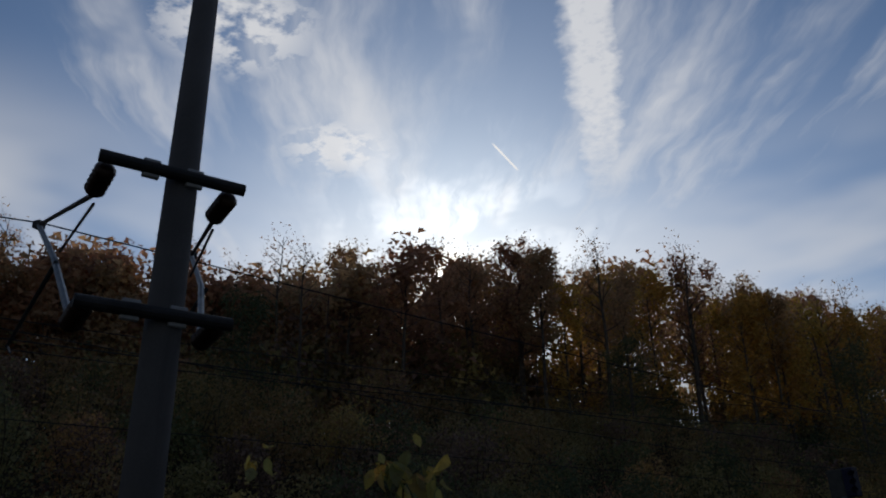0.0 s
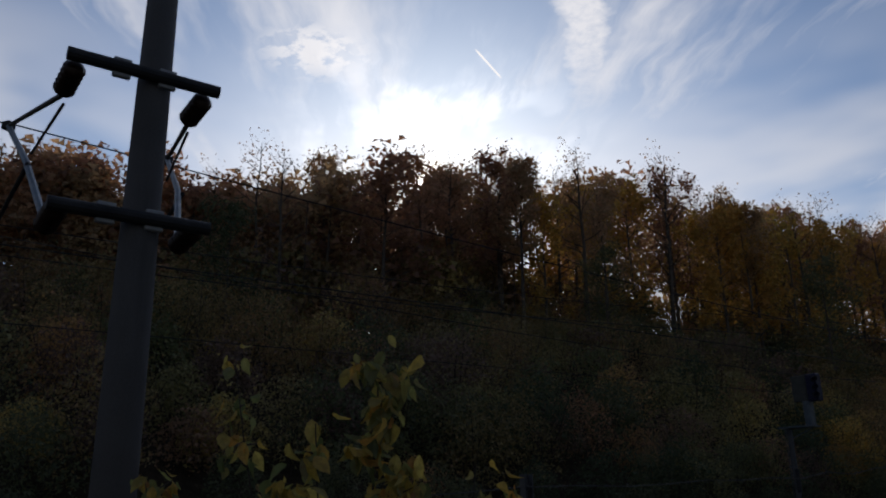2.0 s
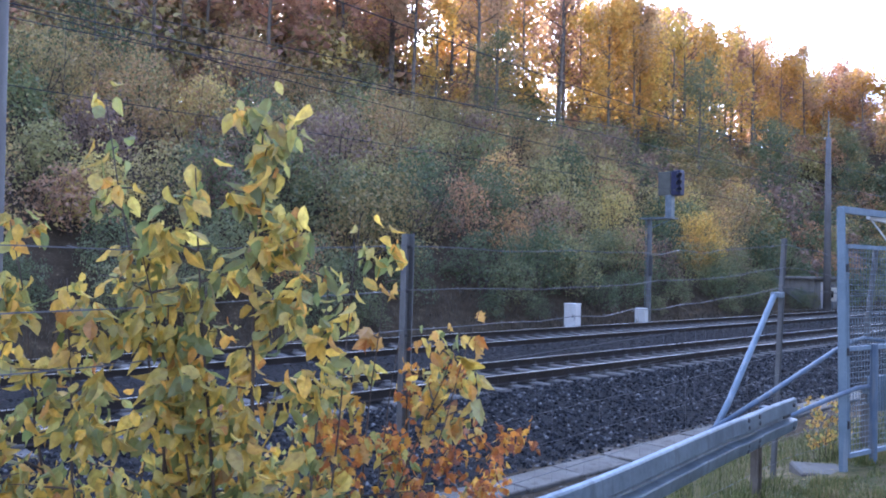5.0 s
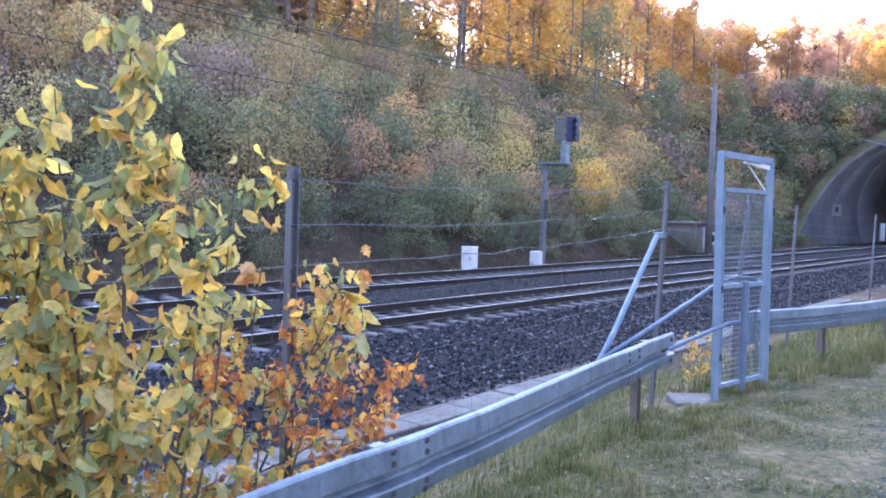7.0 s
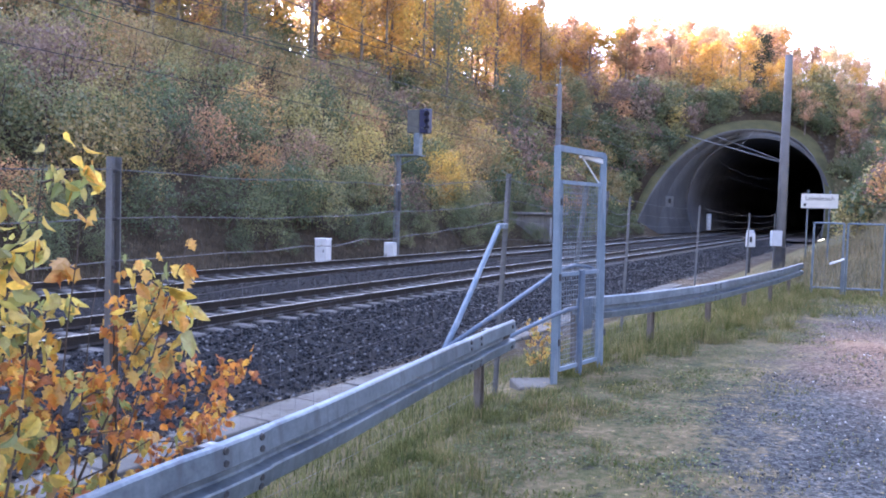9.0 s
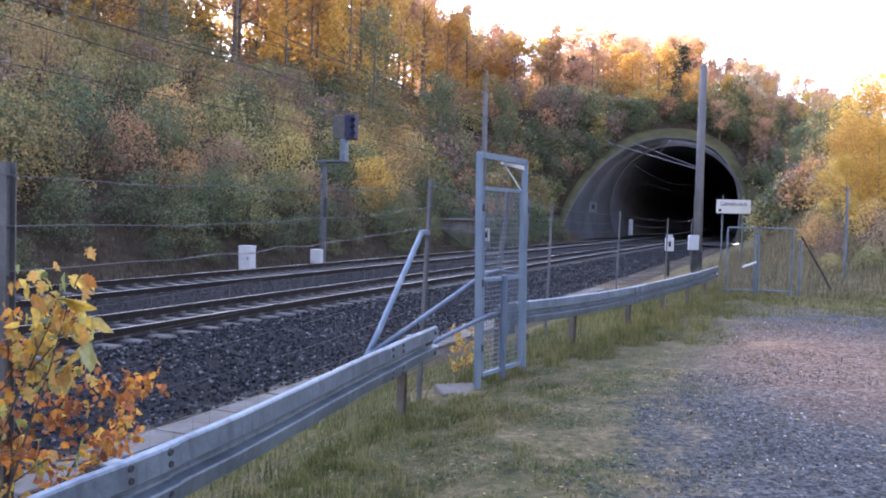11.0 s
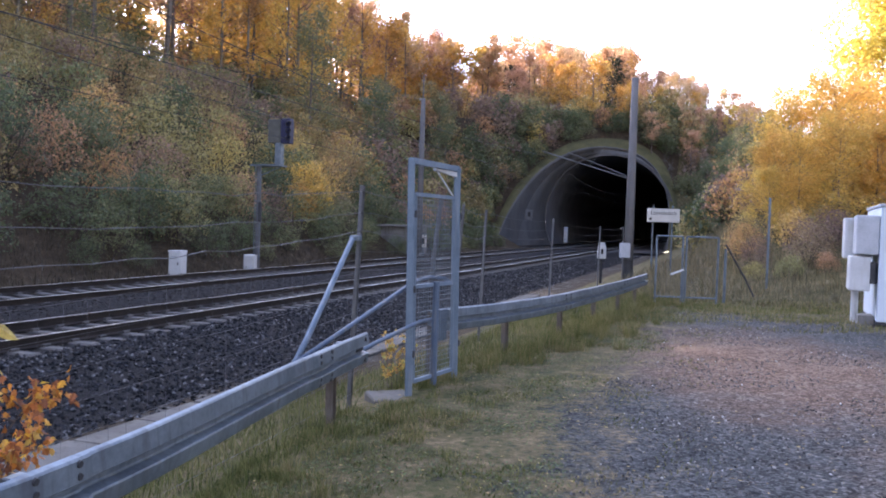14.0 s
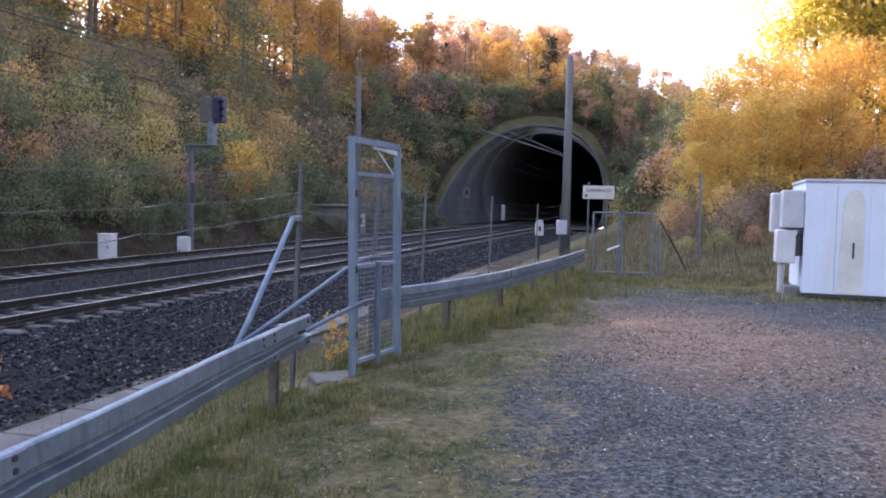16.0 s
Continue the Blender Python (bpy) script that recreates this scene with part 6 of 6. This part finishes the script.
stones("lot_pebbles", "loose grey and pale pebbles on the gravel lot", 20000, lot_area, 0.0125, PEBBLE, 4, 0.35)


def fallen_leaves():
    rng = np.random.default_rng(12)
    n = 3200
    y = 2.0 + 15 * rng.random(n) ** 1.3
    x = barrier_x(y) - 0.2 + 9.5 * rng.random(n) ** 1.25
    z = height(*plan(x, y))
    c = np.stack([x, y, z + 0.012], -1)
    v, f = leaf_cards(rng, c, 0.03, 0.0, 1, 0.0, True)
    v = v.reshape(-1, 4, 3)
    v[:, :, 2] = z[:, None] + 0.012 + (v[:, :, 2] - v[:, :1, 2]) * 0.25
    v[:, :, 2] = np.maximum(v[:, :, 2], z[:, None] + 0.004)
    tagged(new("fallen_leaves", raw("fallen_leaves", v.reshape(-1, 3).tolist(), f.tolist(), LEAF_STRAW)), "small fallen autumn leaves scattered on grass and gravel", "leaves", kind="stuff")


fallen_leaves()


def verge_litter():
    """Low weeds and brown litter in uneven patches between barrier and gravel."""
    rng = np.random.default_rng(33)
    for name, label, mat, n, size, lo, hi, seed in (("verge_weeds", "low dark green weeds and moss in patches on the verge", WEED, 42000, 0.021, 0.0, 0.8, 0.4),
                                                    ("brown_litter", "brown leaf litter and dry bits at the gravel's edge", LITTER, 15000, 0.016, 0.3, 1.35, 2.2)):
        y = 1.6 + 16 * rng.random(n) ** 1.3
        b, e = barrier_x(y), lot_edge(y)
        q = lo + (hi - lo) * rng.random(n)
        x = b + (e - b + 0.6) * q
        lump = np.sin(x * 4.3 + 1.3 * np.sin(y * 2.1 + seed)) + np.sin(y * 3.9 + 1.1 * np.sin(x * 3.1) + seed) + rng.normal(0, 0.5, n)
        ok = (lump > 0.0) & (np.hypot(x + 1.05, y - 7.65) > 0.4)
        x, y = x[ok], y[ok]
        z = height(*plan(x, y))
        v, f = leaf_cards(rng, np.stack([x, y, z + 0.01], -1), size, 0.0, 1, 0.0, True)
        v = v.reshape(-1, 4, 3)
        v[:, :, 2] = z[:, None] + 0.01 + (v[:, :, 2] - v[:, :1, 2]) * 0.45 + 0.012 * rng.random((len(z), 1))
        v[:, :, 2] = np.maximum(v[:, :, 2], z[:, None] + 0.004)
        tagged(new(name, raw(name, v.reshape(-1, 3).tolist(), f.tolist(), mat)), label, "ground cover", kind="stuff")


verge_litter()

# ---- saplings by the fence ----


def leaf_mesh(name, mat, length, width, lobes=False, curl=0.2, fold=0.16, twist=0.0):
    """A single leaf with a midrib fold, pointing down its own -z."""
    bm = bmesh.new()
    prof = [(0.0, 0.02), (0.12, 0.55), (0.3, 0.95), (0.5, 1.0), (0.72, 0.7), (0.9, 0.28), (1.0, 0.0)]
    if lobes:
        prof = [(0.0, 0.05), (0.1, 0.7), (0.2, 0.5), (0.34, 1.1), (0.46, 0.55), (0.62, 0.8), (0.75, 0.35), (1.0, 0.0)]
    mid, lf, rt = [], [], []
    for q, w in prof:
        y = curl * length * q * q
        ang = twist * q
        wave = 0.05 * width * math.sin(q * 17.0)
        mid.append(bm.verts.new((0, y, -length * q)))
        if w > 0.03:
            for side, row in ((-1, lf), (1, rt)):
                ex, ey = side * w * width / 2, -fold * width * w + side * wave
                row.append(bm.verts.new((ex * math.cos(ang) - ey * math.sin(ang), y + ex * math.sin(ang) + ey * math.cos(ang), -length * q)))
        else:
            lf.append(mid[-1])
            rt.append(mid[-1])
    for a, b in ((mid, lf), (rt, mid)):
        for k in range(len(prof) - 1):
            vs = []
            for v in (a[k], a[k + 1], b[k + 1], b[k]):
                if v not in vs:
                    vs.append(v)
            if len(vs) > 2:
                bm.faces.new(vs)
    return finish(bm, name, mat)


def sapling(name, base, stems, label, leaf_meshes, leaf_count, leaf_scale, seed, twig_len, extra=0, loose=None):
    """stems: (foot, tip, radius, twigs). Twigs leave the stem, leaves hang from the twigs."""
    rng = random.Random(seed)
    t = thing(name, base, label, "sapling")
    inv = t.matrix_basis.inverted()
    sites = []
    for foot, tip, r, twigs, lo in stems:
        foot, tip = Vector(foot), Vector(tip)
        pts, rad = [], []
        bow = Vector((rng.uniform(-1, 1), rng.uniform(-1, 1), 0)) * 0.06
        for k in range(9):
            q = k / 8
            pts.append(foot.lerp(tip, q) + bow * math.sin(math.pi * q) + Vector((rng.uniform(-1, 1), rng.uniform(-1, 1), 0)) * 0.008)
            rad.append(r * (1 - 0.8 * q))
        twigs_made = []
        bm = bmesh.new()
        tube(bm, [inv @ p for p in pts], rad, 7)
        for k in range(twigs):
            q = lo + (0.98 - lo) * (k + rng.random()) / twigs
            i = min(int(q * 8), 7)
            p = pts[i].lerp(pts[i + 1], q * 8 - i)
            a = rng.uniform(0, 6.283)
            ln = twig_len * rng.uniform(0.5, 1.2) * (1.15 - 0.55 * q)
            d = Vector((math.cos(a), math.sin(a), rng.uniform(0.1, 0.8))).normalized()
            tp = [p]
            for j in range(4):
                d = (d + Vector((rng.uniform(-1, 1), rng.uniform(-1, 1), rng.uniform(-0.6, 0.3))) * 0.2).normalized()
                tp.append(tp[-1] + d * ln / 4)
            twigs_made.append(tube(bmesh.new(), [inv @ x for x in tp], [0.0045, 0.004, 0.0032, 0.0024, 0.0014], 5))
            for x in tp[1:]:
                sites.append((x, d))
            sites.append((tp[-1], d))
        sites += [(p, Vector((0, 0, 1))) for p in pts[6:]]
        stem = part("stem", bm, TWIG, t, "thin brown stem", True)
        for tw in twigs_made:
            part("twig", tw, TWIG, stem, smooth=True)
    for k in range(leaf_count):
        p, d = sites[k % len(sites)] if k < len(sites) else rng.choice(sites)
        me = rng.choice(leaf_meshes)
        p = p + Vector((rng.gauss(0, 1), rng.gauss(0, 1), rng.gauss(0, 0.8))) * 0.02
        sc = leaf_scale * rng.uniform(0.6, 1.25)
        m = Matrix.Translation(p) @ Euler((radians(rng.gauss(15, 32)), radians(rng.gauss(0, 28)), rng.uniform(0, 6.283))).to_matrix().to_4x4() @ Matrix.Diagonal((sc, sc, sc, 1))
        part_of("leaf", me, t, inv @ m)
    # the many leaves deeper in the plant
    vs, fs = [], []
    for k in range(extra):
        p, d = rng.choice(sites)
        me = rng.choice(leaf_meshes)
        p = p + Vector((rng.gauss(0, 1), rng.gauss(0, 1), rng.gauss(0, 0.8))) * 0.035
        sc = leaf_scale * rng.uniform(0.5, 1.1)
        m = inv @ Matrix.Translation(p) @ Euler((radians(rng.gauss(15, 32)), radians(rng.gauss(0, 28)), rng.uniform(0, 6.283))).to_matrix().to_4x4() @ Matrix.Diagonal((sc, sc, sc, 1))
        off = len(vs)
        vs += [tuple(m @ v.co) for v in me.vertices]
        fs += [tuple(off + i for i in f.vertices) for f in me.polygons]
    if extra:
        ob = part_of("foliage", raw("foliage", vs, fs, loose), t)
        ob["kind"] = "stuff"
    return t


BROAD = [leaf_mesh("leaf", LEAF_SAPLING, 0.095, w, False, c, f, tw) for c, w, f, tw in ((0.1, 0.05, 0.16, 0.3), (0.4, 0.046, 0.3, -0.5), (-0.25, 0.052, 0.1, 0.6), (0.65, 0.038, 0.42, 0.9), (0.2, 0.055, 0.2, -0.8))]
LOBED = [leaf_mesh("leaf", LEAF_ORANGE, 0.055, 0.045, True, c) for c in (0.1, 0.3, -0.15)]
LOBED_YELLOW = [leaf_mesh("leaf", LEAF_YELLOW, 0.06, 0.05, True, c) for c in (0.15, -0.1)]
gz = ground_at(-2.36, 1.76)
sapling("yellow_sapling", (-2.16, 1.8, gz), [((-2.14, 1.8, gz - 0.1), (-2.18, 1.8, 2.28), 0.013, 26, 0.3), ((-2.17, 1.78, gz - 0.1), (-2.29, 1.6, 2.0), 0.01, 15, 0.35),
                                             ((-2.2, 1.75, gz - 0.1), (-2.5, 1.52, 1.8), 0.009, 14, 0.35), ((-2.13, 1.85, gz - 0.1), (-2.12, 2.1, 1.68), 0.009, 12, 0.35),
                                             ((-2.12, 1.85, gz - 0.1), (-1.99, 2.1, 1.86), 0.007, 2, 0.8), ((-2.25, 1.72, gz - 0.1), (-2.8, 1.6, 2.28), 0.008, 6, 0.6)],
        "young leafy sapling with yellow-green autumn leaves by the fence", BROAD, 299, 0.97, 41, 0.23, 1000, LEAF_MIXED)
sapling("pale_sapling", (-2.55, 1.5, gz), [((-2.5, 1.52, gz - 0.1), (-2.68, 1.4, 1.62), 0.01, 14, 0.3), ((-2.6, 1.45, gz - 0.1), (-2.87, 1.3, 1.84), 0.008, 7, 0.5), ((-2.45, 1.6, gz - 0.1), (-2.5, 1.68, 1.6), 0.009, 14, 0.3),
                                           ((-2.7, 1.35, gz - 0.1), (-2.84, 1.2, 1.5), 0.008, 12, 0.3)],
        "spindly sapling with yellow and pale green leaves", BROAD, 280, 0.86, 42, 0.26, 800, LEAF_MIXED)
sapling("orange_bush", (-2.2, 2.7, gz), [((-2.25, 2.55, gz - 0.1), (-1.85, 3.05, 0.95), 0.009, 13, 0.2), ((-2.2, 2.75, gz - 0.1), (-2.1, 2.6, 1.25), 0.009, 13, 0.2), ((-2.3, 2.4, gz - 0.1), (-2.1, 2.25, 1.1), 0.008, 12, 0.2),
                                         ((-2.2, 2.85, gz - 0.1), (-2.02, 3.3, 0.75), 0.008, 10, 0.2)],
        "low bush with small orange lobed leaves at the fence foot", LOBED + LOBED[:1] + LOBED_YELLOW[:1], 299, 0.85, 43, 0.36, 1300, LEAF_ORANGE_MIXED)
sapling("golden_bush", (-2.45, 2.1, gz), [((-2.5, 2.15, gz - 0.1), (-2.2, 2.2, 1.25), 0.009, 13, 0.2), ((-2.55, 1.95, gz - 0.1), (-2.4, 1.7, 1.1), 0.009, 12, 0.2), ((-2.4, 2.3, gz - 0.1), (-1.78, 2.5, 1.42), 0.009, 12, 0.35)],
        "low bush with golden-yellow leaves under the sapling", LOBED_YELLOW + BROAD[:1], 290, 0.95, 44, 0.36, 700, LEAF_MIXED)
sapling("bramble", (-3.2, 1.3, gz), [((-3.1, 1.5, gz - 0.3), (-2.95, 1.2, 1.2), 0.008, 12, 0.2), ((-3.4, 1.2, gz - 0.3), (-3.4, 0.8, 1.3), 0.008, 12, 0.2), ((-3.0, 1.8, gz - 0.3), (-3.0, 2.0, 1.0), 0.008, 12, 0.2)],
        "tangled bramble with small yellow-green leaves", BROAD, 230, 0.65, 45, 0.4, 500, LEAF_MIXED)
sapling("hedge_bush", (-2.55, 1.75, gz), [((-2.6, 1.9, gz - 0.2), (-2.55, 1.95, 1.05), 0.008, 14, 0.15), ((-2.75, 1.6, gz - 0.2), (-2.8, 1.5, 1.1), 0.008, 14, 0.15), ((-2.5, 2.2, gz - 0.2), (-2.55, 2.4, 0.95), 0.008, 14, 0.15),
                                          ((-2.45, 1.45, gz - 0.2), (-2.3, 1.3, 0.95), 0.008, 14, 0.15), ((-2.95, 1.9, gz - 0.2), (-3.0, 2.3, 0.9), 0.008, 14, 0.15)],
        "dense low thicket of yellow-green and brown leaves by the fence", BROAD + LOBED_YELLOW, 290, 0.62, 46, 0.36, 1500, LEAF_MIXED)
sapling("yellow_weed", (-1.15, 8.55, ground_at(-1.15, 8.55)), [((-1.15 + dx, 8.55 + dy, -0.2), (-1.15 + dx * 2.2, 8.55 + dy * 2.2, 0.42), 0.004, 7, 0.2) for dx, dy in ((0.05, 0.02), (-0.06, 0.05), (0.0, -0.06), (0.08, 0.1))],
        "small yellow-leaved weed growing behind the gate rails", LOBED_YELLOW, 150, 0.75, 47, 0.14, 120, LEAF_MIXED)
sapling("slender_sapling", (-2.15, 2.3, gz), [((-2.12, 2.32, gz - 0.1), (-1.64, 2.42, 1.52), 0.007, 3, 0.75), ((-2.2, 2.25, gz - 0.1), (-1.99, 2.3, 1.67), 0.007, 3, 0.6),
                                              ((-2.1, 2.3, gz - 0.1), (-1.93, 2.3, 1.42), 0.006, 3, 0.55)],
        "slender whip with a few hanging orange leaves beside the fence post", LOBED_YELLOW + LOBED[:1] + BROAD[:1], 30, 1.35, 48, 0.14)
